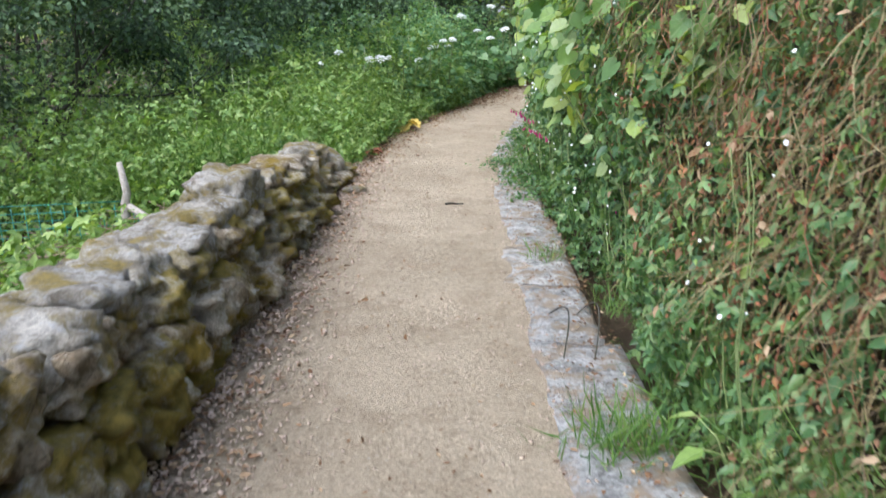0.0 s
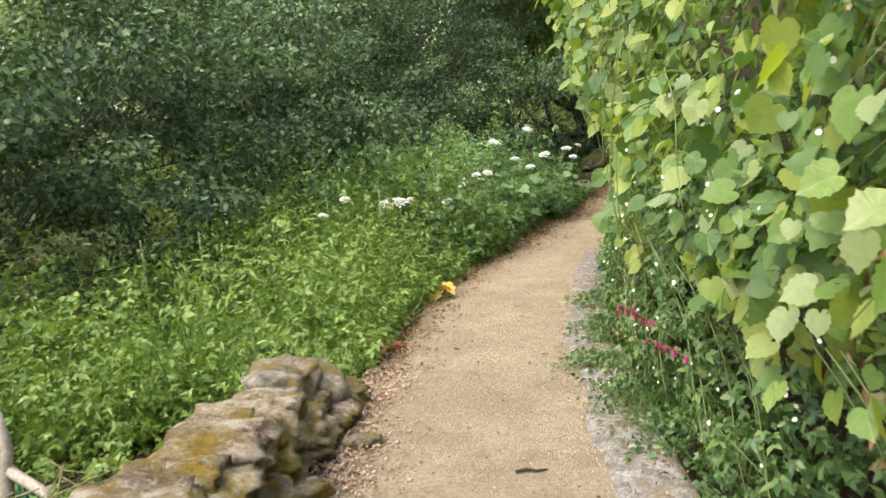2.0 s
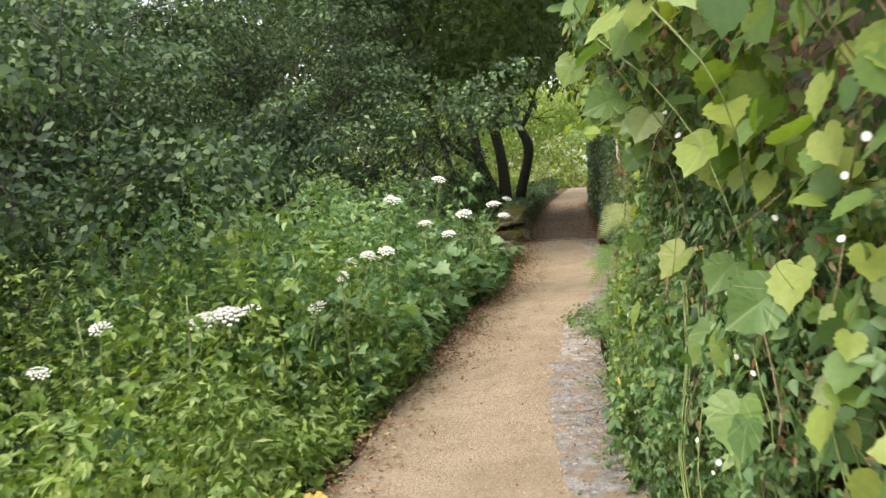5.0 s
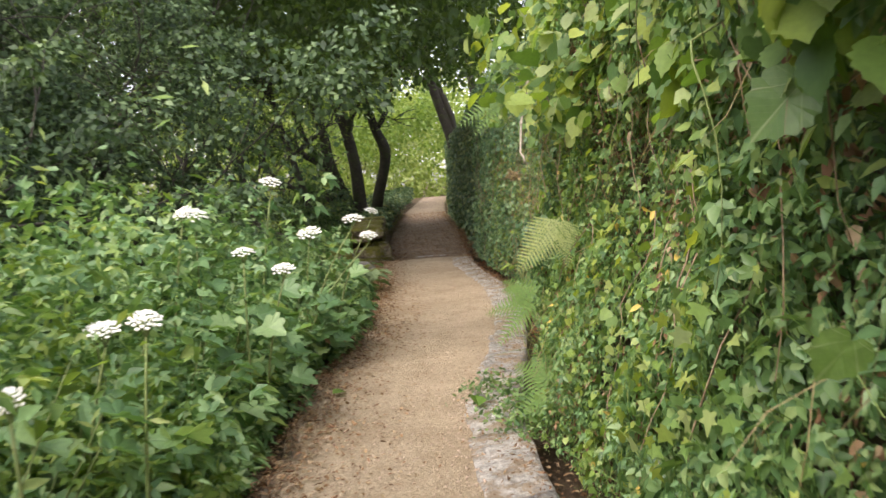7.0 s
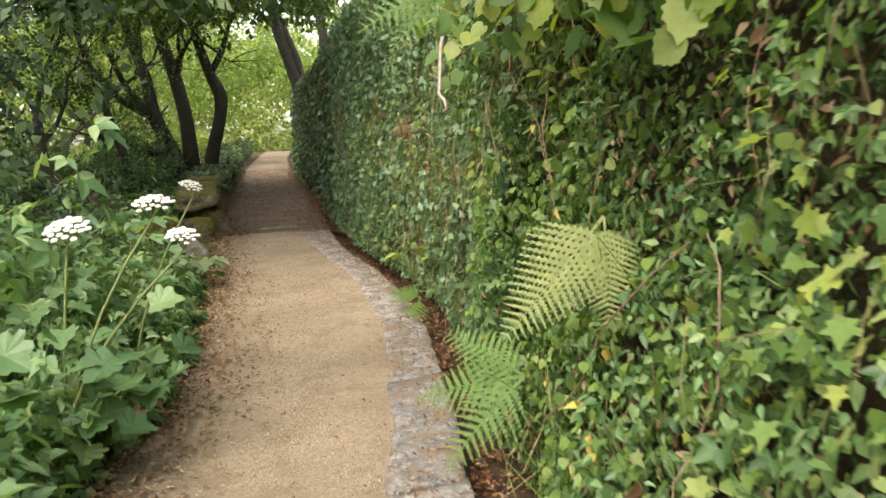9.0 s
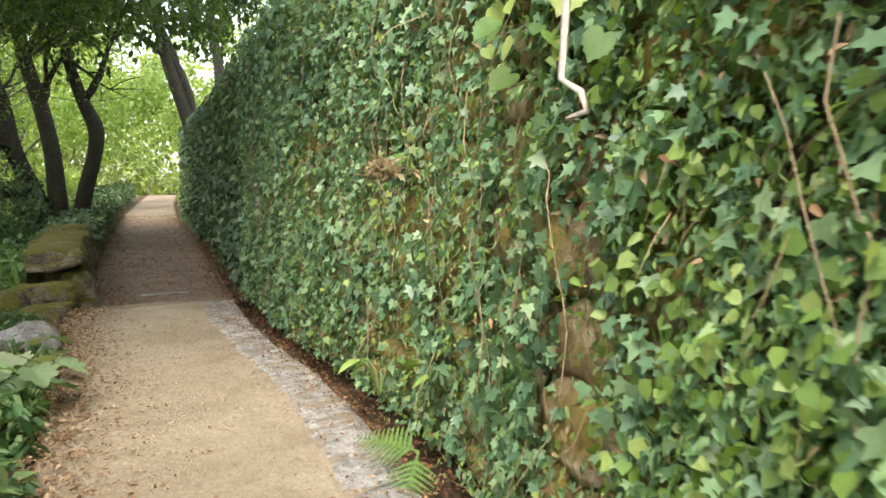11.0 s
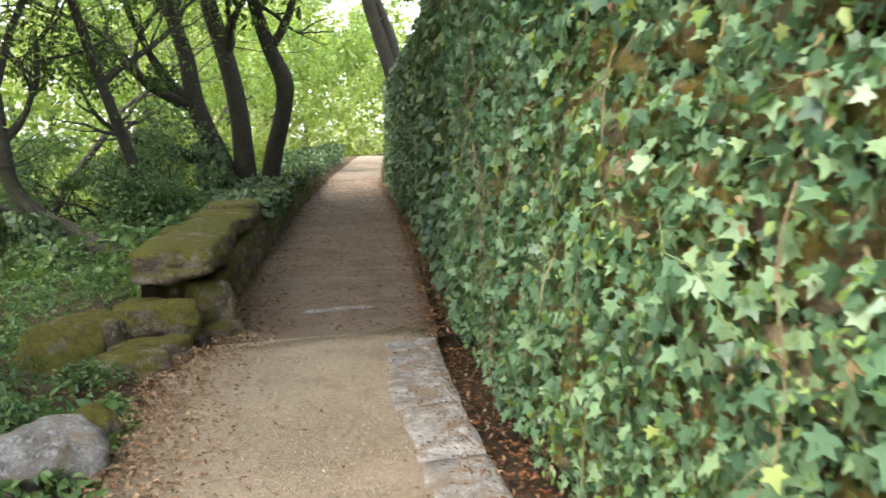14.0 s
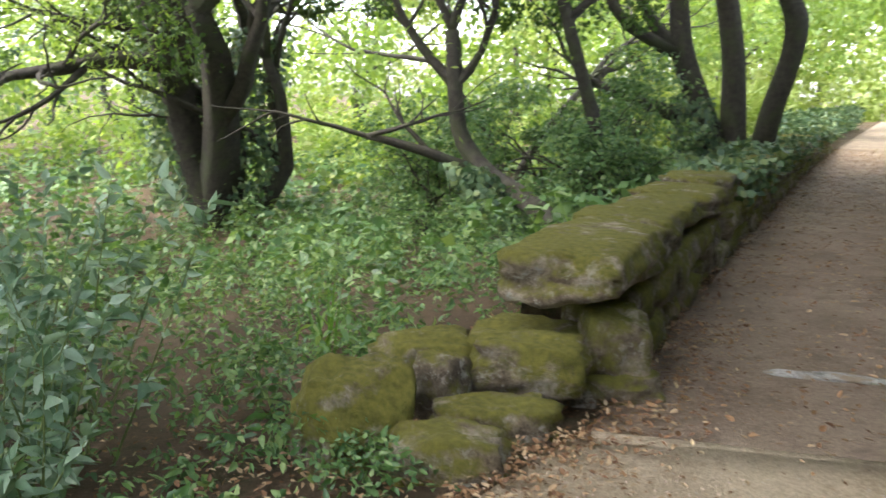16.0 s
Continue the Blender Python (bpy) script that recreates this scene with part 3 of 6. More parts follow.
# ---- mossy wall under the trees ----
def build_mossy_wall():
    w = tagged(empty("mossy_wall", 3.6, 30, DROP), "low wall of big moss-topped granite blocks", "wall", kind="structure")
    r = random.Random(5)
    lean = -math.atan2(1.0, 4.3)
    ys = np.arange(26.4, 47, 0.5)
    v, f = [], []
    for y in ys:
        a = float(lx(y)) - 0.1
        v += [(a - 0.55, y, -0.7), (a - 0.5, y, 0.30), (a - 0.1, y, 0.30), (a - 0.06, y, -0.2)]
    for j in range(len(ys) - 1):
        f += [(4 * j + i, 4 * j + i + 1, 4 * j + 5 + i, 4 * j + 4 + i) for i in range(3)]
    f += [(0, 1, 2, 3), tuple(4 * (len(ys) - 1) + i for i in (3, 2, 1, 0))]
    keep(mesh_of("core", np.array(v), f, M_MORTAR), w)
    n = 0
    for row, (zc, hh) in enumerate(((-0.02, 0.15), (0.22, 0.14))):
        y = 26.1 + 0.25 * row
        while y < 46:
            ln = r.uniform(0.35, 0.7)
            a = float(lx(y + ln / 2))
            rock("stone", M_MOSSROCK, w, (a - 0.2 + r.uniform(-0.03, 0.03), y + ln / 2, zc), (0.22, ln * 0.53, hh), lean + r.uniform(-0.1, 0.1), n, 3, 0.18, 0.7)
            n += 1
            y += ln
    y = 25.85
    while y < 46:
        ln = 1.35 if y < 26 else r.uniform(0.6, 1.1)
        yc = y + ln / 2
        a = float(lx(yc))
        rock("capstone", M_MOSSROCK, w, (a - 0.31 + r.uniform(-0.03, 0.03), yc, 0.46 + r.uniform(-0.03, 0.03)), (r.uniform(0.29, 0.35), ln * 0.52, r.uniform(0.10, 0.14)), lean + r.uniform(-0.1, 0.1), n, 4, 0.12, 0.86)
        n += 1
        y += ln
    # the tumbled end
    for x, yy, z, sx, sy, sz, tn in ((2.99, 25.72, 0.13, 0.28, 0.18, 0.13, 0.12), (3.34, 26.12, 0.12, 0.17, 0.2, 0.2, 0.2), (3.38, 26.05, -0.06, 0.2, 0.16, 0.1, 0.3), (2.9, 25.32, -0.02, 0.27, 0.16, 0.11, 0.25),
                                     (2.80, 24.9, -0.01, 0.23, 0.16, 0.13, 0.15), (2.38, 25.05, 0.04, 0.24, 0.2, 0.23, 0.5), (2.64, 25.5, 0.05, 0.12, 0.14, 0.16, 0.0), (2.45, 25.9, 0.02, 0.25, 0.22, 0.16, 0.4), (2.95, 26.1, -0.02, 0.35, 0.3, 0.22, 0.1)):
        rock("fallen_stone", M_MOSSROCK, w, (x, yy, z), (sx, sy, sz), tn, n, 4, 0.2, 0.6)
        n += 1


build_mossy_wall()


# ---- the high retaining wall on the other side ----
def build_right_wall():
    ys = np.r_[np.arange(-8, 45.6, 0.4)]
    v, f = [], []
    for y in ys:
        a = float(rx(y)) + float(np.interp(y, FACE_Y, FACE_D))
        v += [(a, y, -0.3), (a + 0.05, y, WALL_TOP), (a + 0.42, y, WALL_TOP), (a + 0.42, y, -0.3)]
    for j in range(len(ys) - 1):
        f += [(4 * j + i, 4 * j + 4 + i, 4 * j + 4 + (i + 1) % 4, 4 * j + (i + 1) % 4) for i in range(4)]
    f += [(0, 1, 2, 3), tuple(4 * (len(ys) - 1) + i for i in (3, 2, 1, 0))]
    wall = tagged(mesh_of("wall_east", np.array(v), f, M_MORTAR), "high earth-banked stone wall hidden under creepers", "wall", kind="structure")
    r = random.Random(21)
    n = 0
    z = -0.05
    while z < WALL_TOP - 0.1:
        h = r.uniform(0.2, 0.34)
        y = -2.0 + r.uniform(0, 0.4)
        while y < 30:
            ln = r.uniform(0.3, 0.65)
            if 16.6 < y < 26:
                a = float(rx(y + ln / 2)) + 0.42 + 0.017 * z + r.uniform(-0.03, 0.02)
                slope = -math.atan2(float(rx(y + ln) - rx(y)), ln)
                ob = rock("stone", M_WALLROCK, wall, (a, y + ln / 2, z + h / 2), (0.13, ln * 0.54, h * 0.56), slope + r.uniform(-0.12, 0.12), n, 2, 0.3, 0.75)
            n += 1
            y += ln
        z += h


build_right_wall()


# ---- plants: stuff ----
def stuff(ob, label, category):
    return tagged(ob, label, category, kind="stuff")


def carpet(name, n, ylim, dlim, height, size, mat, shape, label, per=20, floor=0.1, wide=0.10):
    """Low plants left of the path, each a column of leaves; d runs away from the path's edge. height: of the plants, by d and y."""
    k = n // per
    py = rng.uniform(*ylim, k)
    pd = dlim[0] + (dlim[1] - dlim[0]) * rng.uniform(0, 1, k) ** 1.25
    px = lx(py) - pd
    ph = height(pd, py) * (0.78 + 0.3 * wave(px, py, 0.5, 2)) * rng.uniform(0.35, 1.6, k) ** 1.15
    lean = rng.normal(0, 0.22, (k, 2))
    who = np.repeat(np.arange(k), per)
    n = len(who)
    wide = wide * rng.uniform(0.7, 1.5, k)[who]
    size = size * (0.7 + 0.75 * rng.uniform(0, 1, k) ** 2)[who]
    t = 1 - (1 - floor) * rng.uniform(0, 1, n) ** 1.5
    h = np.maximum(ph[who], 0.04)
    a = rng.uniform(0, 2 * np.pi, n)
    r = wide * (1.15 - 0.7 * t) * rng.uniform(0.3, 1.3, n) * np.clip(h / 0.35, 0.5, 1.6)
    x, y = px[who] + r * np.cos(a) + lean[who, 0] * h * t, py[who] + r * np.sin(a) + lean[who, 1] * h * t
    at = np.c_[x, y, ground_z(px, py)[who] + h * t]
    out = np.c_[np.cos(a), np.sin(a), np.zeros(n)]
    nor = unit(out * 0.45 + rand_dirs(n, 0.95, 0.6))
    tip = unit(out + rng.normal(0, 0.35, (n, 3)) + np.array([0, 0, -0.15]))
    return stuff(scatter(name, shape, at, nor, tip, size * rng.uniform(0.55, 1.3, n), mat), label, "plants")


def meadow_height(d, y):
    h = np.interp(y, (-4, 7, 9, 12.5, 14, 18.5, 20.5, 22.3, 24), (0.42, 0.62, 0.80, 1.05, 1.25, 1.2, 0.8, 0.22, 0.2))
    return h * np.clip(0.15 + 1.1 * d, 0.12, 1) + np.interp(d, (1.5, 4), (0, 0.35))


def bank_height(d, y):
    """Brambles behind the rubble wall, trodden low about the stake and the netting."""
    return np.where((y > 5.2) & (y < 7.7) & (d < 3.0), 0.10, 0.52)


carpet("meadow_herbs", 30000, (7.6, 14.0), (0.06, 4.2), meadow_height, 0.07, L_HERB, TRIO, "fresh green nettles and brambles beside the path")
carpet("meadow_nettles", 40000, (7.6, 14.0), (0.1, 4.2), lambda d, y: 1.12 * meadow_height(d, y), 0.064, L_HERB, LANCE, "narrow-leaved green nettles standing in the meadow", 26)
carpet("bank_herbs", 24000, (-1.0, 8.2), (0.6, 5.5), bank_height, 0.085, L_HERB, TRIO, "bright green brambles behind the rubble wall")
carpet("verge_herbs", 22000, (12.5, 18.6), (0.16, 3.5), meadow_height, 0.105, L_VERGE, TRIO, "leafy bright herbs beside the path")
carpet("shade_herbs", 20000, (18.3, 24.3), (0.02, 3.5), meadow_height, 0.088, L_DARKHERB, OVATE, "lush herbs at the wood's edge in a shade-darkened green")
carpet("verge_small_herbs", 22000, (12.0, 18.8), (0.10, 3.5), meadow_height, 0.06, L_VERGE, OVATE, "small-leaved herbs filling the verge")
carpet("far_herbs", 24000, (2.0, 24.0), (3.2, 11.0), lambda d, y: 0.9 + 0 * d, 0.09, L_DARKHERB, RHOMB, "undergrowth below the shrubs in a shade-darkened green")
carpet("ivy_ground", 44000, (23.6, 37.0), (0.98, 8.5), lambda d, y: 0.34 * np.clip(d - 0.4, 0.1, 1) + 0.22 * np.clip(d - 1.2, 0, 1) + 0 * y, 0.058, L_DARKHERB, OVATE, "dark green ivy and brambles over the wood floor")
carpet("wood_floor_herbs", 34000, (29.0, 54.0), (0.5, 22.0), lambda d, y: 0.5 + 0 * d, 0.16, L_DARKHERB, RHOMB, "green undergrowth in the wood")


def meadow_grass():
    n = 5200
    y = rng.uniform(7.8, 14, n)
    d = 0.05 + 3.4 * rng.uniform(0, 1, n) ** 1.2
    x = lx(y) - d
    ok = wave(x, y, 0.6, 6) > 0.0
    x, y, d = x[ok], y[ok], d[ok]
    n = len(x)
    tip = unit(np.c_[rng.normal(0, 0.3, n), rng.normal(0, 0.3, n), np.ones(n)])
    at = np.c_[x, y, ground_z(x, y)]
    stuff(scatter("meadow_grass", BLADE, at, rand_dirs(n), tip, (0.35 + 0.3 * np.clip(d, 0, 1)) * rng.uniform(0.7, 1.4, n), L_GRASS), "long grass blades among the nettles", "grass")


meadow_grass()


def right_off(y, z):
    """How far the leafy face of the bank stands from the kerb's outer edge."""
    low = np.interp(y, (-3, 3, 5, 7, 9, 12, 13, 14.5, 16, 18, 46), (0.25, 0.18, 0.10, 0.0, 0.02, 0.02, 0.14, 0.20, 0.22, 0.19, 0.19))
    mid = np.interp(y, (-3, 2, 3.5, 4.5, 6.5, 8, 9.5, 12, 13.2, 14.5, 15.2, 16.3, 18, 46), (0.45, 0.38, 0.15, -0.18, -0.22, -0.08, 0.10, 0.25, 0.5, 0.5, 0.48, 0.22, 0.2, 0.2))
    top = np.interp(y, (-3, 2, 3.5, 4.5, 7, 10, 11.2, 12, 13.5, 15, 16, 18, 46), (0.6, 0.45, 0.15, -0.15, -0.22, -0.3, -0.05, 0.25, 0.5, 0.5, 0.3, 0.24, 0.22))
    t, u = np.clip((z - 0.4) / 1.0, 0, 1), np.clip((z - 1.4) / 0.7, 0, 1)
    return low + (mid - low) * t * t * (3 - 2 * t) + (top - mid) * u * u * (3 - 2 * u)


def creeper(name, n, ylim, zlim, size, mat, shape, label, depth=0.14, bare=0.0, out=1.0, droop=-0.8, seed=1, lift=0.35, parent=None, push=0.0, gaps=()):
    """Leaves over the face of the high bank. bare: how much of it stays uncovered."""
    m = int(n * 1.6)
    y, z = rng.uniform(*ylim, m), rng.uniform(*zlim, m)
    keepers = wave(y, z, 0.28, seed) * 0.6 + wave(y, z, 0.9, seed + 1) * 0.6 + rng.normal(0, 0.18, m) > -0.9 + bare * 1.3
    for gy, gz_, sy, sz in gaps:
        keepers &= ((y - gy) / sy) ** 2 + ((z - gz_) / sz) ** 2 + rng.normal(0, 0.35, m) > 1 - 0.25 * wave(y, z, 0.15)
    y, z = y[keepers][:n], z[keepers][:n]
    m = len(y)
    off = right_off(y, z) + 0.06 * wave(y, z, 0.3, seed + 2) + np.interp(y, (16, 18), (0.14, 0.04)) * wave(y, z, 0.42, 2) + 0.05 * wave(y, z, 0.1, seed) + rng.uniform(0, 1, m) ** 1.5 * depth - push
    at = np.c_[rx(y) + off, y, z + np.where(y > STEP_Y, DROP, 0)]
    slope = np.gradient(rx(np.arange(-8, 60, 0.5)), 0.5)
    sl = np.interp(y, np.arange(-8, 60, 0.5), slope)
    face = unit(np.c_[-np.ones(m), sl, np.full(m, lift)])
    nor = unit(face * out + rng.normal(0, 0.6, (m, 3)))
    tip = np.c_[rng.normal(0, 0.5, m), rng.normal(0, 0.7, m), np.full(m, droop)]
    patch = np.clip(0.92 + 0.4 * wave(y, z, 0.33, seed + 9), 0.55, 1.25)
    ob = scatter(name, shape, at, nor, unit(tip), size * patch * rng.uniform(0.45, 1.35, m), mat, parent)
    return ob if parent else stuff(ob, label, "plants")


# stretches of stone and moss that the ivy leaves bare
BARE = ((19.75, 0.75, 0.22, 0.75), (18.9, 1.0, 0.14, 0.7), (18.2, 1.9, 0.2, 0.4), (20.4, 0.35, 0.35, 0.3), (22.4, 0.5, 0.12, 0.45), (17.6, 0.8, 0.25, 0.6), (24.2, 0.3, 0.25, 0.25))
creeper("ivy", 36000, (16.3, 26.5), (0.0, 3.05), 0.062, L_IVY, IVY, "glossy green ivy trailing down the wall", 0.2, 0.22, gaps=BARE)
creeper("wall_creeper", 6500, (16.3, 23.0), (0.0, 3.0), 0.04, L_HERB, OVATE, "small yellow-green creeper leaves among the ivy", 0.14, 0.55, seed=51)
creeper("wall_creeper_dark", 7000, (16.3, 25.0), (0.0, 3.0), 0.045, L_DARKHERB, OVATE, "small dark leaves filling the ivy", 0.2, 0.5, seed=53)
creeper("wall_mould", 1700, (16.3, 22.5), (0.0, 2.9), 0.04, L_STRAW, OVATE, "ochre withered leaves on the bare stone", 0.1, 0.6, seed=55)
creeper("bank_top_vine", 620, (10.8, 16.2), (1.65, 2.9), 0.10, L_VINE, HEART, "big light green vine leaves along the bank's top", 0.06, 0.75, seed=57, push=0.03, lift=0.9)
creeper("overhanging_vine", 240, (9.4, 11.4), (2.25, 3.0), 0.10, L_VINE, HEART, "pale vine leaves leaning out from the bank's top", 0.08, 0.4, seed=61, push=0.16, lift=0.9)
creeper("leaning_vine", 150, (14.2, 16.0), (1.8, 2.6), 0.095, L_VINE, HEART, "light vine leaves jutting from the bank over the kerb", 0.4, 0.45, seed=67, push=0.55, lift=0.9)
creeper("bank_yellowing", 2600, (9.5, 15.5), (0.1, 2.2), 0.05, L_VINE, IVY, "yellowing lobed leaves among the creepers", 0.06, 0.75, seed=59, push=0.04)
creeper("ivy_far", 21000, (26.0, 45.6), (-0.05, 3.1), 0.095, L_FARIVY, STAR, "dark ivy covering the far wall", 0.12, 0.02)
creeper("bank_creeper", 19000, (9.5, 17.2), (0.0, 2.8), 0.055, L_DARKHERB, TRIO, "mixed small-leaved creepers on the bank", 0.2, 0.45)
creeper("bank_weeds", 17000, (-1.5, 13.0), (-0.1, 1.5), 0.07, L_DARKHERB, TRIO, "tangled small-leaved weeds on the bank", 0.25, 0.25, seed=4)
creeper("bank_top_weeds", 12000, (-1.5, 16.0), (1.4, 3.1), 0.065, L_HERB, OVATE, "leafy weeds high on the bank", 0.3, 0.3, seed=5)
# two deep layers whose dimness comes from the darkened herb green
creeper("bank_back", 9000, (2.5, 13.2), (1.0, 3.1), 0.085, L_DARKHERB, RHOMB, "leaves behind the vine, dimmed by a darker colour", 0.12, 0.0, seed=38, push=-0.22)
creeper("bank_lining", 13000, (9.0, 17.6), (0.0, 3.0), 0.06, L_DARKHERB, OVATE, "leaves filling the depth of the bank, dimmed by a darker colour", 0.1, -0.3, seed=41, push=-0.16)
creeper("bank_front", 12500, (-1.5, 4.8), (0.0, 2.8), 0.06, L_DARKHERB, OVATE, "ragged green weeds on the bank", 0.16, 0.45, seed=22)
creeper("bank_front_bright", 1300, (-1.5, 4.8), (0.2, 2.8), 0.07, L_HERB, OVATE, "fresh green weeds on the bank", 0.08, 0.6, seed=25)
creeper("bank_ivy", 6500, (12.0, 17.5), (0.0, 2.8), 0.042, L_HERB, STAR, "light green ivy among the small-leaved creepers", 0.14, 0.6, seed=33)
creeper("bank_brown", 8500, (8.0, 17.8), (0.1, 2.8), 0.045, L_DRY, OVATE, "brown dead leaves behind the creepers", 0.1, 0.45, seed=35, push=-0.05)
creeper("bank_creeper_bright", 14000, (9.0, 17.0), (0.0, 2.4), 0.042, L_VERGE, OVATE, "light green small-leaved creepers on the bank", 0.1, 0.45, seed=28)
creeper("dead_bank_leaves", 3000, (-1.5, 5.0), (0.1, 2.6), 0.05, L_DRY, OVATE, "withered brown leaves caught on the bank", 0.2, 0.35, seed=6)
creeper("dead_ivy_leaves", 450, (14.0, 27.0), (0.0, 2.8), 0.05, L_DRY, OVATE, "withered leaves hanging among the ivy", 0.12, 0.7, seed=8)


# grass and dry stems hanging over the bank
def blades(name, n, ylim, zlim, length, mat, label, seed, down=False, push=0.0):
    y, z = rng.uniform(*ylim, n), rng.uniform(*zlim, n)
    keepers = wave(y, z, 0.5, seed) > -0.1
    y, z = y[keepers], z[keepers]
    m = len(y)
    at = np.c_[rx(y) + right_off(y, z) + rng.uniform(-0.05, 0.2, m) - push, y, z]
    tip = np.c_[rng.normal(-0.35, 0.25, m), rng.normal(0, 0.4, m), rng.normal(-0.9 if down else 0.9, 0.3, m)]
    return stuff(scatter(name, BLADE, at, rand_dirs(m), unit(tip), length * rng.uniform(0.5, 1.3, m), mat, wide=np.full(m, 0.5)), label, "grass")


blades("dry_grass", 7000, (-1.5, 4.5), (0.1, 2.2), 0.34, L_STRAW, "dry straw-coloured grass hanging down the bank", 2, True)
blades("bank_grass", 1900, (-1.5, 12), (-0.12, 0.4), 0.28, L_GRASS, "long green grass along the ditch", 3)
blades("foot_grass", 1500, (-0.5, 4.6), (-0.15, 0.4), 0.24, L_GRASS, "fine feathery grass in the ditch below the bank", 9, False, 0.06)
blades("bank_straw", 1500, (8.5, 17), (0.3, 2.4), 0.26, L_STRAW, "thin dry stalks among the creepers", 12, True, 0.04)
blades("bank_shoots", 1300, (8.5, 16.5), (0.0, 1.4), 0.24, L_GRASS, "thin green grass stalks standing out of the bank", 13, False, 0.05)
blades("hanging_straw", 260, (16, 26), (0.5, 2.8), 0.4, L_STRAW, "dry stalks trailing over the ivy", 4, True, 0.05)


# ---- willow shrubs and trees ----
def grow(base, lean, length, radius, levels, r, bend=0.25, forks=3, droop=0.0):
    """Branch lines and twig ends of a tree: each line a bent, tapered run of points."""
    lines, ends = [], []

    def limb(p, d, ln, rad, lev):
        n = 6
        pts, rads = [p.copy()], [rad]
        for i in range(n):
            d = unit(d + np.array([r.gauss(0, bend), r.gauss(0, bend), r.gauss(0.03, bend * 0.6) - droop * (levels - lev)]))
            p = p + d * ln / n
            pts.append(p.copy())
            rads.append(rad * (1 - 0.55 * (i + 1) / n))
            if lev > 0 and i >= 2 and i < n - 1 and r.random() < 0.75:
                side = unit(d + np.array([r.gauss(0, 0.75), r.gauss(0, 0.75), r.gauss(0.1, 0.4)]))
                limb(p.copy(), side, ln * r.uniform(0.45, 0.7), rads[-1] * 0.6, lev - 1)
        lines.append((pts, rads))
        if lev == 0:
            ends.extend(pts[2:])
        else:
            for _ in range(forks - 1):
                side = unit(d + np.array([r.gauss(0, 0.55), r.gauss(0, 0.55), r.gauss(0.1, 0.35)]))
                limb(p.copy(), side, ln * r.uniform(0.55, 0.8), rads[-1] * 0.85, lev - 1)

    limb(np.array(base, float), unit(np.array(lean, float)), length, radius, levels)
    return lines, np.array(ends)


def tree(name, base, stems, leaves, size, mat, label, seed, levels=3, shape=LANCE, cloud=0.35, bend=0.2, category="tree", droop=0.0, low=None, spray=0.75):
    r = random.Random(seed)
    t = tagged(empty(name, *base), label, category)
    all_ends = []
    for lean, ln, rad in stems:
        lines, ends = grow(np.array(base) + np.array([r.uniform(-0.1, 0.1), r.uniform(-0.1, 0.1), -0.25]), lean, ln, rad, levels, r, bend, 3, droop)
        keep(tubes("trunk", lines[-1:], M_BARK, None, 8), t)
        keep(tagged(tubes("branchwork", lines[:-1], M_BARK, None, 4), kind="stuff"), t)
        all_ends.append(ends)
    ends = np.concatenate(all_ends)
    if low is not None:
        ends = ends[ends[:, 2] > low]
    if leaves and len(ends):
        lumps = ends[rng.integers(0, len(ends), max(20, leaves // 380))] + rng.normal(0, cloud * 0.4, (max(20, leaves // 380), 3))
        which = rng.integers(0, len(lumps), leaves)
        way = rand_dirs(leaves)
        far = cloud * (0.7 + 1.0 * rng.uniform(0, 1, len(lumps)))[which] * rng.uniform(0.25, 1, leaves) ** 0.45
        flat = rng.normal(0, 0.35, (len(lumps), 2))[which]
        way = way * np.array([1.25, 1.25, spray])
        way[:, 2] += (way[:, :2] * flat).sum(1)
        at = lumps[which] + way * far[:, None]
        if low is not None:
            at[:, 2] = np.maximum(at[:, 2], low - 0.3 * rng.uniform(0, 1, leaves))
        at[:, 2] = np.maximum(at[:, 2], base[2] + 0.05)
        nor = unit(way * 0.6 + rand_dirs(leaves, 0.5 if spray > 0.6 else 0.9))
        tip = unit(way * 0.7 + rand_dirs(leaves, -0.6))
        keep(scatter("crown", shape, at, nor, tip, size * rng.uniform(0.6, 1.3, leaves), mat), t)
    return t


def shrub(base, height, width, leaves, seed, size=0.085, mat=None, label="grey-green willow shrub crowding the path's edge"):
    stems = []
    leaves, size = int(leaves * 0.95), size * 0.86
    r = random.Random(seed)
    for k in range(5):
        a = k * 1.26 + r.uniform(-0.3, 0.3)
        stems.append(((math.cos(a) * width / height * 0.8, math.sin(a) * width / height * 0.8, 1.0), height * r.uniform(0.5, 0.62), 0.05))
    return tree("willow_shrub", base, stems, leaves, size, mat or L_WILLOW, label, seed, 2, RHOMB, 0.40, 0.22, "shrub", spray=0.42)


# the last shrub is added to block the bright gap and shade the step
for k, (x, y, h, w, n) in enumerate(((-5.0, 9.8, 4.2, 2.4, 34000), (-3.4, 13.4, 4.6, 2.2, 36000), (-6.8, 13.8, 5.0, 2.6, 22000), (-2.8, 17.0, 4.5, 2.0, 34000), (-4.8, 18.0, 6.4, 2.6, 28000),
                                     (-2.2, 20.6, 5.4, 1.7, 30000), (-8.6, 9.0, 5.0, 2.6, 18000), (-9.5, 16.0, 6.0, 3.0, 16000), (-7.4, 5.2, 4.2, 2.4, 18000), (-3.4, 23.4, 6.0, 1.9, 24000), (-6.5, 23.0, 6.8, 2.6, 18000), (-11.5, 11.5, 6.0, 3.0, 14000), (-12.5, 19.0, 6.5, 3.2, 12000), (-0.5, 21.9, 5.2, 1.5, 30000))):
    shrub((x, y, float(ground_z(x, y))), h, w, n, 40 + k)


def gz(x, y):
    return (x, y, float(ground_z(x, y)))


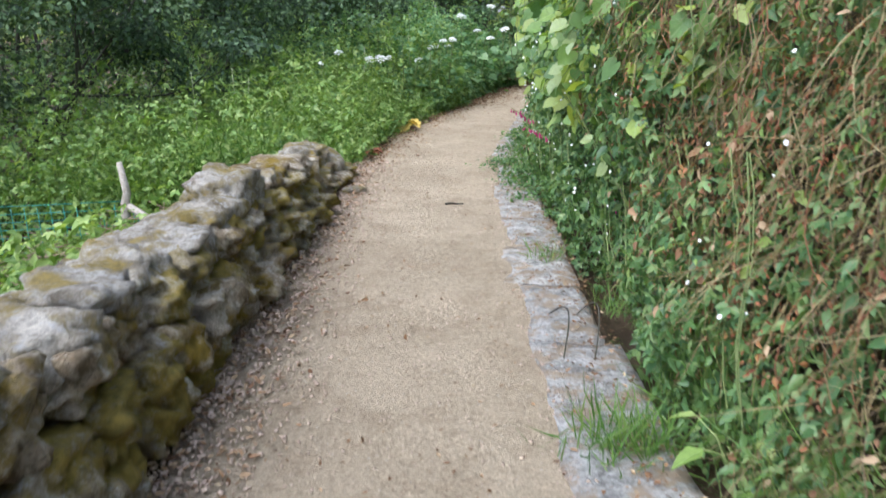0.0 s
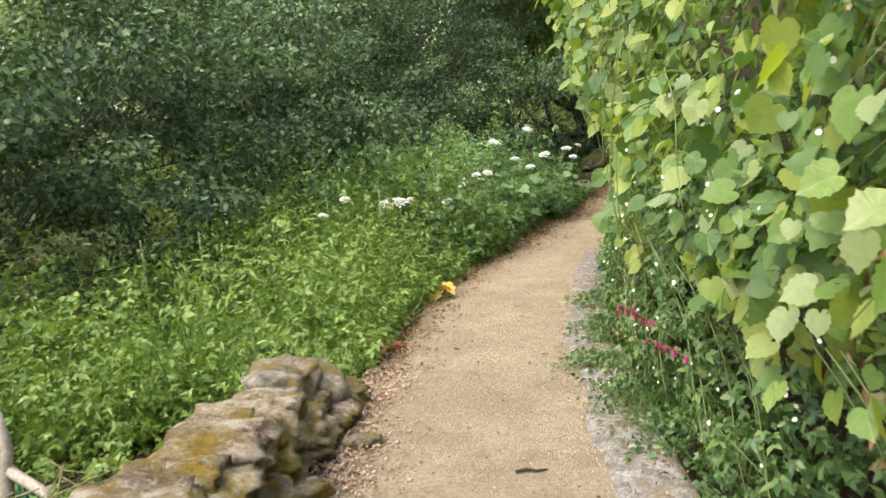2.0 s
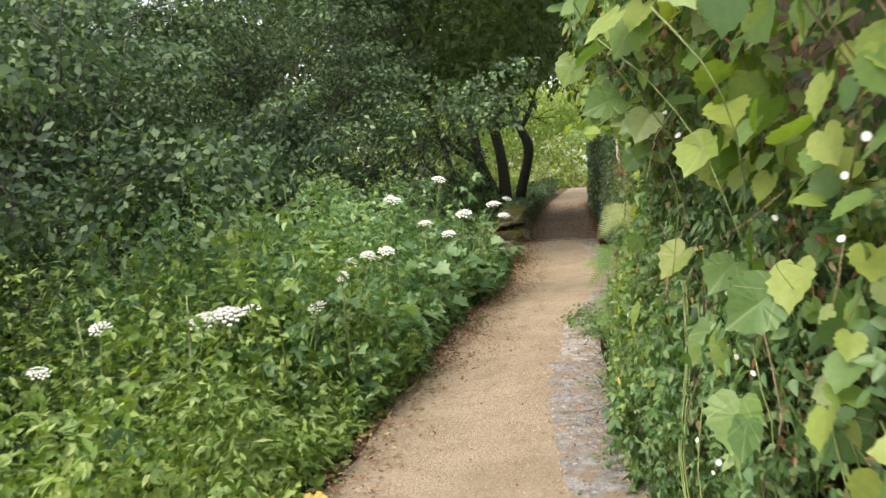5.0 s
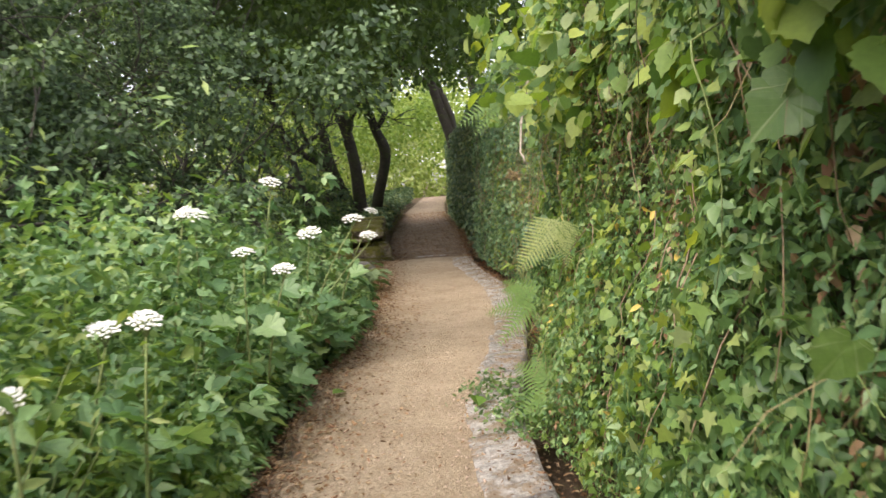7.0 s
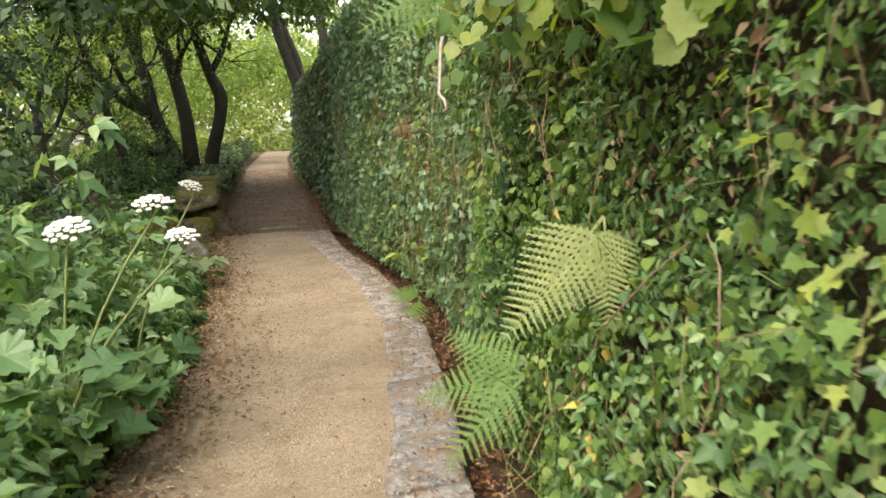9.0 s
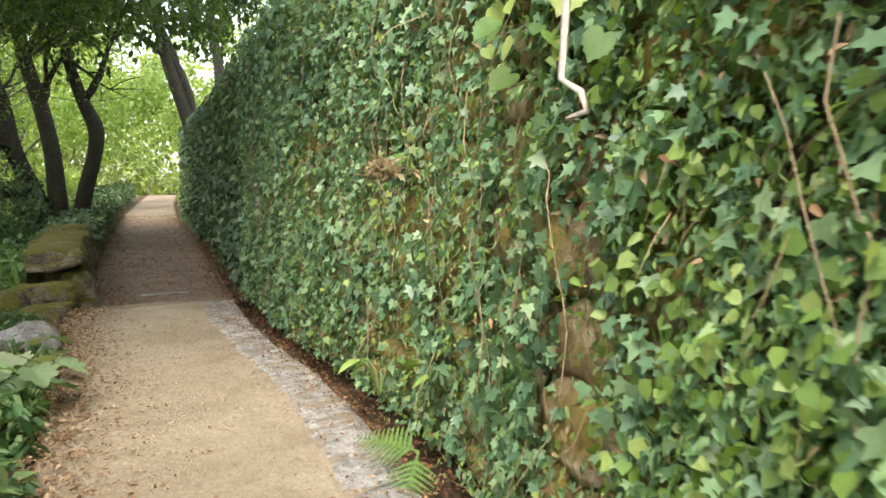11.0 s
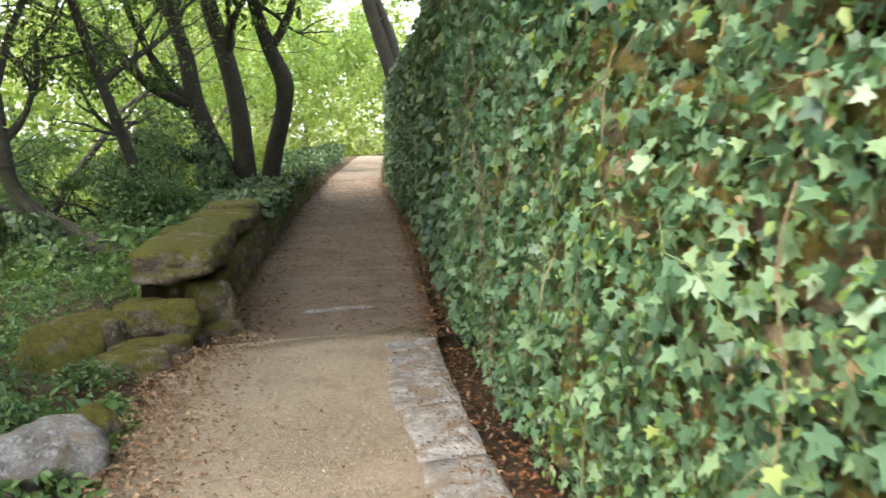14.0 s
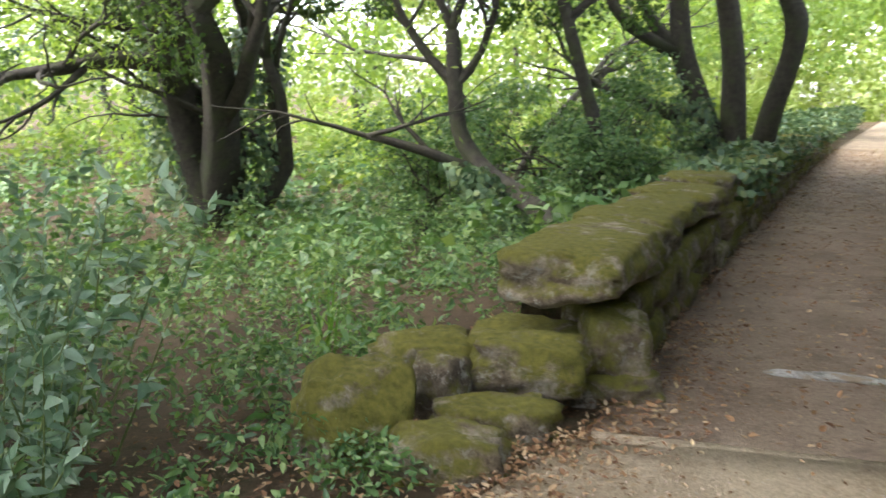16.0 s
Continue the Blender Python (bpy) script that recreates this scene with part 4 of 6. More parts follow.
# trees that can be told apart beyond the step
tree("multi_stemmed_willow", gz(-3.4, 34.8), [((-0.3, 0, 1), 4.2, 0.36), ((-0.1, 0.1, 1), 4.6, 0.40), ((0.12, -0.1, 1), 4.5, 0.40), ((0.35, 0.1, 1), 4.2, 0.34), ((0.8, 0.1, 0.8), 3.6, 0.2)],
     12000, 0.11, L_MID, "old willow with several dark stems from one base", 61, 3, LANCE, 0.5, low=1.4)


def set_tree(name, pts, rads, twigs, leaves, label, seed, ln=2.2):
    """A tree whose trunk runs through given places, with limbs growing from its upper part."""
    r = random.Random(seed)
    base = pts[0]
    t = tagged(empty(name, *base), label, "tree")
    p = np.array(pts, float)
    s = np.linspace(0, len(p) - 1, 22)
    run = np.c_[[np.interp(s, np.arange(len(p)), p[:, k]) for k in range(3)]].T
    for _ in range(2):
        run[1:-1] = (run[:-2] + 2 * run[1:-1] + run[2:]) / 4
    rad = np.interp(s, np.arange(len(p)), rads)
    lines, ends = [(list(run), list(rad))], []
    for k, d, n in twigs:
        l2, e2 = grow(p[k], d, n, rads[k] * 0.7, 2, r, 0.2, 3)
        lines += l2
        ends.append(e2)
    keep(tubes("trunk", lines[:1], M_BARK, None, 9), t)
    keep(tagged(tubes("branchwork", lines[1:], M_BARK, None, 4), kind="stuff"), t)
    ends = np.concatenate(ends)
    ends = ends[ends[:, 2] > 1.5]
    pick = ends[rng.integers(0, len(ends), leaves)]
    at = pick + rng.normal(0, 0.42, (leaves, 3))
    keep(scatter("crown", LANCE, at, rand_dirs(leaves, 0.7), rand_dirs(leaves, -0.5), 0.1 * rng.uniform(0.6, 1.3, leaves), L_MID), t)


set_tree("elbow_tree", [(5.2, 37.0, -0.3), (5.3, 36.4, 1.0), (5.52, 36.1, 1.9), (5.56, 36.0, 2.45), (5.28, 36.0, 3.0), (4.95, 36.0, 4.1)], [0.19, 0.18, 0.16, 0.18, 0.14, 0.11],
         [(5, (-0.3, 0.1, 1), 2.6), (5, (0.5, 0.2, 0.8), 2.4), (4, (0.5, -0.5, 0.8), 2.2)], 5000, "dark tree with a sharp kink in its trunk", 71)
set_tree("upright_willow", [(4.95, 37.2, -0.3), (4.83, 37.0, 0.8), (4.78, 37.0, 1.9), (4.57, 37.0, 3.0), (4.25, 37.0, 4.05), (4.1, 37.0, 5.2)], [0.25, 0.22, 0.19, 0.18, 0.16, 0.12],
         [(4, (0.6, 0.1, 0.9), 2.4), (5, (-0.4, 0.0, 1), 2.4), (3, (0.35, -0.5, 0.8), 1.8)], 4500, "stout dark willow trunk behind the mossy wall", 72)
set_tree("leaning_willow", [(4.75, 37.3, -0.3), (4.42, 37.0, 0.84), (3.92, 37.0, 2.02), (3.84, 37.0, 2.9), (3.66, 37.0, 3.5), (3.4, 37.0, 4.3)], [0.24, 0.22, 0.19, 0.16, 0.14, 0.11],
         [(2, (-1.0, 0.0, 0.62), 2.6), (2, (-0.9, -0.3, 0.15), 2.2), (4, (0.4, 0.1, 1), 2.2), (5, (-0.5, 0.0, 0.8), 2.2), (1, (-1, 0.1, 0.35), 2.0)], 4500, "leaning willow with a low forked limb", 74)
set_tree("curved_willow", [(2.75, 31.5, -0.3), (2.1, 32.0, 0.1), (1.55, 32.5, 0.3), (1.16, 32.6, 0.75), (1.12, 32.5, 1.40), (1.07, 32.5, 2.05)], [0.13, 0.13, 0.125, 0.11, 0.10, 0.09],
         [(5, (-0.4, 0.0, 1), 2.2), (5, (0.6, 0.05, 0.9), 2.4), (4, (-0.8, -0.1, 0.9), 2.0), (4, (0.7, 0.2, 0.9), 1.6), (2, (-1.0, -0.2, 0.3), 1.6)], 4500, "slender willow curving up from the bank", 73)
set_tree("slim_willow", [(2.9, 33.6, -0.3), (2.85, 33.3, 0.8), (2.6, 33.1, 1.6), (2.42, 33.0, 2.2), (2.08, 33.0, 3.4), (1.95, 33.0, 4.2)], [0.10, 0.095, 0.085, 0.08, 0.07, 0.06],
         [(5, (-0.3, 0, 1), 2.0), (3, (0.7, 0.2, 0.7), 1.8), (4, (-0.7, -0.2, 0.7), 1.8)], 3000, "slim dark willow stem among the bushes", 75)
set_tree("bank_tree", [(9.5, 41.2, 1.4), (9.25, 41.0, 2.2), (9.08, 41.0, 2.9), (8.75, 41.0, 3.9), (8.45, 41.0, 4.8), (8.15, 41.0, 6.7)], [0.27, 0.25, 0.20, 0.18, 0.17, 0.13],
         [(1, (0.12, 0.0, 1.0), 4.6), (5, (-0.4, 0.1, 1), 2.4), (4, (-0.7, -0.1, 0.7), 2.0)], 4000, "tall forked tree behind the ivy wall", 65)
set_tree("bank_tree", [(10.6, 42.2, 1.4), (10.5, 42.0, 2.6), (10.4, 42.0, 3.6), (10.35, 42.0, 4.8), (10.2, 42.0, 5.6), (10.1, 42.0, 6.7)], [0.22, 0.2, 0.18, 0.16, 0.15, 0.13],
         [(5, (0.4, 0.1, 1), 2.4), (4, (0.7, -0.1, 0.7), 2.0)], 3500, "straight dark tree behind the ivy wall", 66)



def trunk_ivy(x, y, z0, z1, lean, spread, n, label):
    """Ivy and small shoots clothing the foot of a trunk."""
    z = rng.uniform(z0, z1, n)
    a = rng.uniform(0, 2 * np.pi, n)
    q = spread * (0.75 + 0.5 * rng.uniform(0, 1, n)) * (1 + 0.3 * wave(z, a, 0.3))
    out = np.c_[np.cos(a), np.sin(a), np.full(n, 0.3)]
    stuff(scatter("trunk_ivy", STAR, np.c_[x + lean * (z - z0) + q * np.cos(a), y + q * np.sin(a), z], unit(out + rng.normal(0, 0.5, (n, 3))), rand_dirs(n, -0.6), 0.085 * rng.uniform(0.5, 1.3, n), L_FARIVY), label, "ivy")


trunk_ivy(-3.75, 34.7, -0.6, 2.2, -0.12, 0.50, 2600, "dark ivy wrapped round the old willow's stems")
trunk_ivy(-2.9, 34.7, -0.6, 2.2, 0.16, 0.42, 2000, "dark ivy wrapped round the old willow's stems")
trunk_ivy(4.55, 36.9, -0.2, 1.3, -0.3, 0.34, 1400, "dark ivy about the leaning willow's foot")
trunk_ivy(2.1, 32.0, -0.4, 0.45, -0.9, 0.22, 900, "dark ivy about the curved willow's foot")

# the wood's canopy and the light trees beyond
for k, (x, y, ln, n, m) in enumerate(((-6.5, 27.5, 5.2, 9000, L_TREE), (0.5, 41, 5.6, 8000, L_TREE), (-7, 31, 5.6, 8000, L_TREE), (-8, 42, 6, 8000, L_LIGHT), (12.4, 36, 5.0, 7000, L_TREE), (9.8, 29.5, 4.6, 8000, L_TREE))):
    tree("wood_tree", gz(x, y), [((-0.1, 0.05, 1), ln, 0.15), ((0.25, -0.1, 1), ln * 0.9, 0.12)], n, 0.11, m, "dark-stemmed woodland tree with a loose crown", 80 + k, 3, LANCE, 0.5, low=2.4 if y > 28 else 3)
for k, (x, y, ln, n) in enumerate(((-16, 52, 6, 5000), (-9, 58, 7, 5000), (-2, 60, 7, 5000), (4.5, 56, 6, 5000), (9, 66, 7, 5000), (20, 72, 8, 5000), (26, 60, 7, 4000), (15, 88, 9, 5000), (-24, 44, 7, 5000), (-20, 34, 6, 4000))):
    tree("sunlit_tree", gz(x, y), [((-0.2, 0.0, 1), ln, 0.2), ((0.3, 0.1, 1), ln * 0.9, 0.18)], n, 0.26, L_LIGHT, "tree beyond the wood with sunlight put into its light green", 100 + k, 2, RHOMB, 0.95)


def far_wood(name, lumps, spread, leaves, size, mat, label):
    """A distant mass of trees from the ground up: many rounded lumps of leaves with gaps between."""
    k = len(lumps)
    who = rng.integers(0, k, leaves)
    c = np.array(lumps)
    way = rand_dirs(leaves)
    at = c[who] + way * (spread * rng.uniform(0.5, 1.3, k)[who] * rng.uniform(0.3, 1, leaves) ** 0.5)[:, None]
    at[:, 2] = np.maximum(at[:, 2], ground_z(at[:, 0], at[:, 1]) + 0.05)
    stuff(scatter(name, RHOMB, at, unit(way + rand_dirs(leaves, 0.6)), unit(way + rand_dirs(leaves, -0.8)), size * rng.uniform(0.6, 1.4, leaves), mat), label, "trees")


def lump_band(n, xlim, ylim, zlim):
    return np.c_[rng.uniform(*xlim, n), rng.uniform(*ylim, n), zlim[0] + (zlim[1] - zlim[0]) * rng.uniform(0, 1, n) ** 1.2]


far_wood("wood_beyond", lump_band(220, (-34, 8), (56, 70), (0, 9.5)), 1.6, 19000, 0.36, L_LIGHT, "leafy wood beyond the trees, sunlight put into its green")
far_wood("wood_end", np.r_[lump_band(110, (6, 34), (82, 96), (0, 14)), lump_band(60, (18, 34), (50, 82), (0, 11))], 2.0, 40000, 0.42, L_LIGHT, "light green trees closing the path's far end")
far_wood("wood_left", lump_band(230, (-27, -15), (-12, 46), (-0.5, 13)), 2.2, 20000, 0.34, L_WILLOW, "dark wood across the hollow")
# nearest and highest lumps are added to deepen the shade below
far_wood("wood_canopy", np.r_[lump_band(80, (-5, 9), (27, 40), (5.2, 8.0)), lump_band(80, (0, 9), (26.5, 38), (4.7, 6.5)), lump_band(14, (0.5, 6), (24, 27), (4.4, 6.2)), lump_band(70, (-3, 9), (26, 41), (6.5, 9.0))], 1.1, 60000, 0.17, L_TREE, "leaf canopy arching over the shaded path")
# leaves above the view, added only to keep light off path and ivy
far_wood("path_canopy", np.r_[lump_band(60, (-3, 9), (21, 28), (6.0, 9.0)), lump_band(16, (-3, 6), (18.5, 22), (6.8, 9.0))], 1.05, 32000, 0.17, L_TREE, "added canopy out of view that shades the path and the ivy wall")
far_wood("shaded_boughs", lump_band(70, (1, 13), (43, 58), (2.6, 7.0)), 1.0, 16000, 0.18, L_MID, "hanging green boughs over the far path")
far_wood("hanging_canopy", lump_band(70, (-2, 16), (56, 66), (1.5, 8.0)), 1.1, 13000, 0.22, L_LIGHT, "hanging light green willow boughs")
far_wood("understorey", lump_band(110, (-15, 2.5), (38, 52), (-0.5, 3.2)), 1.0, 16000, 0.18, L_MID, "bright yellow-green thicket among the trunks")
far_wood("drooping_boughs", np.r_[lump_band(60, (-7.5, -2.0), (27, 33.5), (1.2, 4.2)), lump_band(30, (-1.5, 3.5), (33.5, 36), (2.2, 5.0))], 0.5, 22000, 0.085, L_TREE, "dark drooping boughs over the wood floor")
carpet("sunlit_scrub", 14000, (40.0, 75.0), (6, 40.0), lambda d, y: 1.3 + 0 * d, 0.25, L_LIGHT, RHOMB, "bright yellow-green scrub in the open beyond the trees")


# ---- single plants and things ----
def shape_mesh(name, shape, mat, bend=0.0):
    v, f = shape
    v = v.copy()
    v[:, 2] += bend * v[:, 0] ** 2 + 0.02 * np.sin(v[:, 0] * 9 + v[:, 1] * 7)
    me = bpy.data.meshes.new(name)
    me.from_pydata([tuple(p) for p in v], [], f)
    me.materials.append(mat)
    return me


def leaf_pose(at, normal, tip, size):
    z = Vector(normal).normalized()
    y = Vector(tip)
    y = (y - y.dot(z) * z).normalized()
    x = y.cross(z)
    m = Matrix((x, y, z)).transposed().to_4x4()
    return Matrix.Translation(at) @ m @ Matrix.Diagonal((size, size, size, 1))


def place_part(name, me, parent, m):
    ob = new(name, me)
    ob.parent = parent
    ob.matrix_parent_inverse = Matrix.Translation(parent.location).inverted()
    ob.matrix_basis = m
    return ob


def face_point(y, z, push=0.0):
    return Vector((float(rx(y)) + float(right_off(y, z)) - push, y, z))


def build_vine():
    r = random.Random(31)
    vine = tagged(empty("wild_vine", 1.2, 6, 1.6), "wild grape vine with big heart-shaped yellow-green leaves over the bank", "vine")
    meshes = [shape_mesh("vine_leaf", HEART, L_VEINED, b) for b in (0.0, 0.35, -0.3)]
    # trailing shoots that hang over the path
    shoots = []
    for k in range(30):
        y = r.uniform(3.4, 13.0)
        p = np.array(face_point(y, r.uniform(1.7, 2.9), -0.15))
        d = np.array([-0.5, r.uniform(-0.7, 0.7), 0.1])
        pts = [p.copy()]
        for i in range(9):
            d = unit(d + np.array([r.gauss(0, 0.15), r.gauss(0, 0.25), -0.16]))
            p = p + d * 0.13
            lim = float(rx(p[1])) + float(right_off(p[1], p[2])) - 0.16
            p[0] = max(p[0], lim)
            pts.append(p.copy())
        shoots.append((pts, list(np.linspace(0.0035, 0.0015, 10))))
    keep(tagged(tubes("vine_stemwork", shoots, M_GREENSTEM, None, 4), kind="stuff"), vine)
    n = 0
    while n < 250:
        y, z = r.uniform(3.0, 8.2), 0.75 + 2.0 * r.random()
        if z < 1.0 + 0.25 * math.sin(y * 2.1) and r.random() < 0.75:
            continue
        at = face_point(y, z, r.uniform(-0.12, 0.15))
        place_part("leaf", meshes[n % 3], vine, leaf_pose(at, (-0.8 + r.gauss(0, 0.5), -0.45 + r.gauss(0, 0.55), 0.6 + r.gauss(0, 0.5)), (r.gauss(-0.2, 0.5), r.gauss(0, 0.7), -0.8), r.uniform(0.05, 0.105)))
        n += 1
    for n in range(46):
        y = r.uniform(8.6, 11.4)
        z = r.uniform(0.9, 2.4)
        at = face_point(y, z, r.uniform(0.0, 0.16))
        place_part("leaf", meshes[n % 3], vine, leaf_pose(at, (-0.7 + r.gauss(0, 0.5), -0.55 + r.gauss(0, 0.5), 0.6 + r.gauss(0, 0.4)), (r.gauss(-0.2, 0.5), r.gauss(0, 0.7), -0.8), r.uniform(0.09, 0.15)))
    m = 6000
    y, z = rng.uniform(3.2, 13.4, m), 0.85 + 2.2 * rng.uniform(0, 1, m)
    ok = (wave(y, z, 0.3, 3) > -0.2) & (z > 1.0 + 0.25 * np.sin(y * 2.1) + np.interp(y, (8, 10, 13), (0, 0.75, 0.9)))
    y, z = y[ok], z[ok]
    m = len(y)
    at = np.c_[rx(y) + right_off(y, z) + rng.uniform(-0.10, 0.25, m), y, z]
    nor = unit(np.c_[rng.normal(-0.8, 0.6, m), rng.normal(-0.3, 0.65, m), rng.normal(0.6, 0.6, m)])
    keep(tagged(scatter("leaves", HEART, at, nor, unit(np.c_[rng.normal(-0.2, 0.4, m), rng.normal(0, 0.5, m), np.full(m, -0.8)]), 0.088 * rng.uniform(0.5, 1.3, m), L_VINE), kind="stuff"), vine)
    # the vine's outer end over the mixed creepers
    m = 420
    y, z = rng.uniform(13.0, 18.2, m), rng.uniform(1.75, 3.1, m)
    at = np.c_[rx(y) + right_off(y, z) + rng.uniform(-0.14, 0.1, m), y, z]
    nor = unit(np.c_[rng.normal(-0.9, 0.45, m), rng.normal(-0.3, 0.5, m), rng.normal(0.55, 0.45, m)])
    keep(tagged(scatter("leaves", HEART, at, nor, unit(np.c_[rng.normal(-0.2, 0.4, m), rng.normal(0, 0.5, m), np.full(m, -0.8)]), 0.10 * rng.uniform(0.5, 1.2, m), L_VINE), kind="stuff"), vine)


build_vine()


def build_bindweed():
    r = random.Random(32)
    bind = tagged(empty("bindweed", 0.9, 6, 0.8), "bindweed with small white trumpet flowers on the bank", "climber")
    lines = []
    for k in range(30):
        y = r.uniform(2.5, 10)
        pts = [np.array(face_point(y + 0.05 * i, 0.2 + 0.12 * i + r.uniform(-0.03, 0.03), 0.02 + 0.02 * math.sin(i))) for i in range(8)]
        lines.append((pts, [0.003] * 8))
    keep(tagged(tubes("stemwork", lines, M_GREENSTEM, None, 4), kind="stuff"), bind)
    bm = bmesh.new()
    bmesh.ops.create_cone(bm, cap_ends=True, segments=10, radius1=0.10, radius2=0.5, depth=0.5)
    for v in bm.verts:
        if v.co.z > 0:
            k = math.atan2(v.co.y, v.co.x)
            v.co *= 1 + 0.25 * math.cos(5 * k)
    me = bpy.data.meshes.new("flower")
    bm.to_mesh(me)
    bm.free()
    me.materials.append(M_PETAL)
    for k in range(125):
        y = r.gauss(5.6, 1.7) if k % 6 else r.uniform(7.0, 9.5)
        z = r.uniform(0.25, 1.75)
        at = face_point(min(max(y, 2.6), 12.5), z, r.uniform(0.03, 0.12))
        place_part("flower", me, bind, leaf_pose(at, (-1, r.gauss(-0.5, 0.4), r.gauss(0.3, 0.4)), (0.2, 0.3, 1), r.uniform(0.012, 0.021)))


build_bindweed()


def foxglove(at, lean, height):
    p = np.array(at)
    d = np.array(lean)
    t = tagged(empty("foxglove", *at), "drooping magenta foxglove spike on the bank", "flower", group="foxgloves")
    pts = [p + d * height * i / 7 + np.array([0, 0, -0.10 * (i / 7) ** 2 * height]) for i in range(8)]
    keep(tubes("stem", [(pts, list(np.linspace(0.005, 0.002, 8)))], M_GREENSTEM, None, 5), t)
    bm = bmesh.new()
    bmesh.ops.create_cone(bm, cap_ends=False, segments=8, radius1=0.3, radius2=0.16, depth=1.0)
    me = bpy.data.meshes.new("bell")
    bm.to_mesh(me)
    bm.free()
    me.materials.append(M_PINK)
    r = random.Random(int(at[1] * 100))
    for k in range(13):
        i = 3 + 4 * k / 13
        q = p + d * height * i / 7 + np.array([r.gauss(0, 0.012), r.gauss(0, 0.012), -0.10 * (i / 7) ** 2 * height - 0.012])
        place_part("bell", me, t, Matrix.Translation(q) @ pose(0, 0, 0, r.gauss(0, 30), r.gauss(0, 30), 0) @ Matrix.Diagonal((0.022, 0.022, 0.032, 1)))


foxglove((0.95, 6.5, 0.45), (-0.8, 0.1, 0.55), 0.42)
foxglove((1.12, 5.0, 0.20), (-0.25, 0.05, 0.9), 0.34)
foxglove((0.82, 6.85, 0.55), (-0.75, -0.2, 0.6), 0.40)


def frond_mesh(length, pairs, mat):
    """A fern frond along +y: a stalk with toothed side leaflets that shorten to the tip."""
    v, f = [], []

    def add(pts, faces):
        o = len(v)
        v.extend(pts)
        f.extend(tuple(i + o for i in q) for q in faces)

    arch = lambda s: -0.22 * length * s * s  # noqa: E731
    for i in range(10):
        s0, s1 = i / 10, (i + 1) / 10
        w0, w1 = 0.006 * (1 - s0) + 0.001, 0.006 * (1 - s1) + 0.001
        add([(-w0, s0 * length, arch(s0)), (w0, s0 * length, arch(s0)), (w1, s1 * length, arch(s1)), (-w1, s1 * length, arch(s1))], [(0, 1, 2, 3)])
    for k in range(pairs):
        s = 0.14 + 0.84 * k / pairs
        ln = length * 0.36 * (1 - s) ** 0.75 * min(1.0, 0.55 + 2 * s)
        for side in (-1, 1):
            teeth = 8
            for j in range(teeth):
                u0, u1 = j / teeth, (j + 1.2) / teeth
                wd = ln * 0.15 * (1 - u0) + 0.003
                x0, x1 = side * ln * u0, side * ln * u1
                y0, y1 = s * length + 0.45 * ln * u0, s * length + 0.45 * ln * u1
                z0 = arch(s) - 0.25 * ln * u0 * u0
                add([(x0, y0, z0), (x1, y1 + wd, z0 - 0.01 * ln), (x1 + side * 0.02 * ln, y1, z0), (x1, y1 - wd, z0 - 0.01 * ln)], [(0, 1, 2), (0, 2, 3)])
    me = bpy.data.meshes.new("frond")
    me.from_pydata(v, [], f)
    me.materials.append(mat)
    return me


PALE_FROND, GREEN_FROND = frond_mesh(0.62, 17, L_FERN), frond_mesh(0.42, 12, L_GFERN)


def fern(at, fronds, me, label):
    t = tagged(empty("fern", *at), label, "fern", group="ferns on the bank")
    for nor, tip, size in fronds:
        place_part("frond", me, t, leaf_pose(at, nor, tip, size))
    return t


fern((2.36, 14.86, 1.20), [((-0.35, -0.9, 0.25), (-0.38, -0.03, -0.36), 0.74), ((-0.3, -0.9, 0.2), (0.0, -0.05, -0.5), 0.55)], PALE_FROND, "pale yellow-green fern hanging from the bank")
fern((2.35, 15.3, 0.62), [((-0.5, -0.5, 0.7), (-0.5, 0.4, -0.1), 1.0), ((-0.5, -0.5, 0.7), (-0.6, -0.1, -0.2), 1.0), ((-0.4, -0.6, 0.7), (-0.2, 0.7, 0.1), 0.9)], GREEN_FROND, "soft green fern low on the bank")
fern((2.10, 14.45, 0.22), [((-0.5, -0.5, 0.7), (-0.4, 0.2, 0.5), 1.0), ((-0.5, -0.5, 0.7), (-0.5, -0.3, 0.4), 0.9), ((-0.4, -0.6, 0.7), (-0.1, 0.6, 0.6), 0.9), ((-0.6, -0.4, 0.5), (-0.3, 0.1, -0.4), 0.8)], GREEN_FROND, "bright green fern beside the kerb")
fern((2.36, 15.7, 2.0), [((-0.3, -0.8, 0.5), (-0.9, 0.0, -0.25), 1.0), ((-0.4, -0.7, 0.6), (-0.7, -0.5, 0.1), 0.9)], GREEN_FROND, "small green fern high in the creepers")
fern((3.55, 18.9, 0.15), [((-0.5, -0.4, 0.8), (-0.4, 0.4, 0.3), 0.9), ((-0.5, -0.4, 0.8), (-0.5, -0.4, 0.2), 0.9)], GREEN_FROND, "little green fern at the foot of the ivy")


def umbel_mesh():
    """A flat white flower head of many small clusters on rays."""
    bm = bmesh.new()
    r = random.Random(4)
    for k in range(34):
        a, q = k * 2.4, math.sqrt((k + 0.5) / 34)
        bmesh.ops.create_icosphere(bm, subdivisions=1, radius=0.175, matrix=Matrix.Translation((q * math.cos(a), q * math.sin(a), 0.22 - 0.42 * q * q + r.uniform(-0.05, 0.05))) @ Matrix.Diagonal((1, 1, 0.45, 1)))
    me = bpy.data.meshes.new("flower_head")
    bm.to_mesh(me)
    bm.free()
    me.materials.append(M_PETAL)
    return me


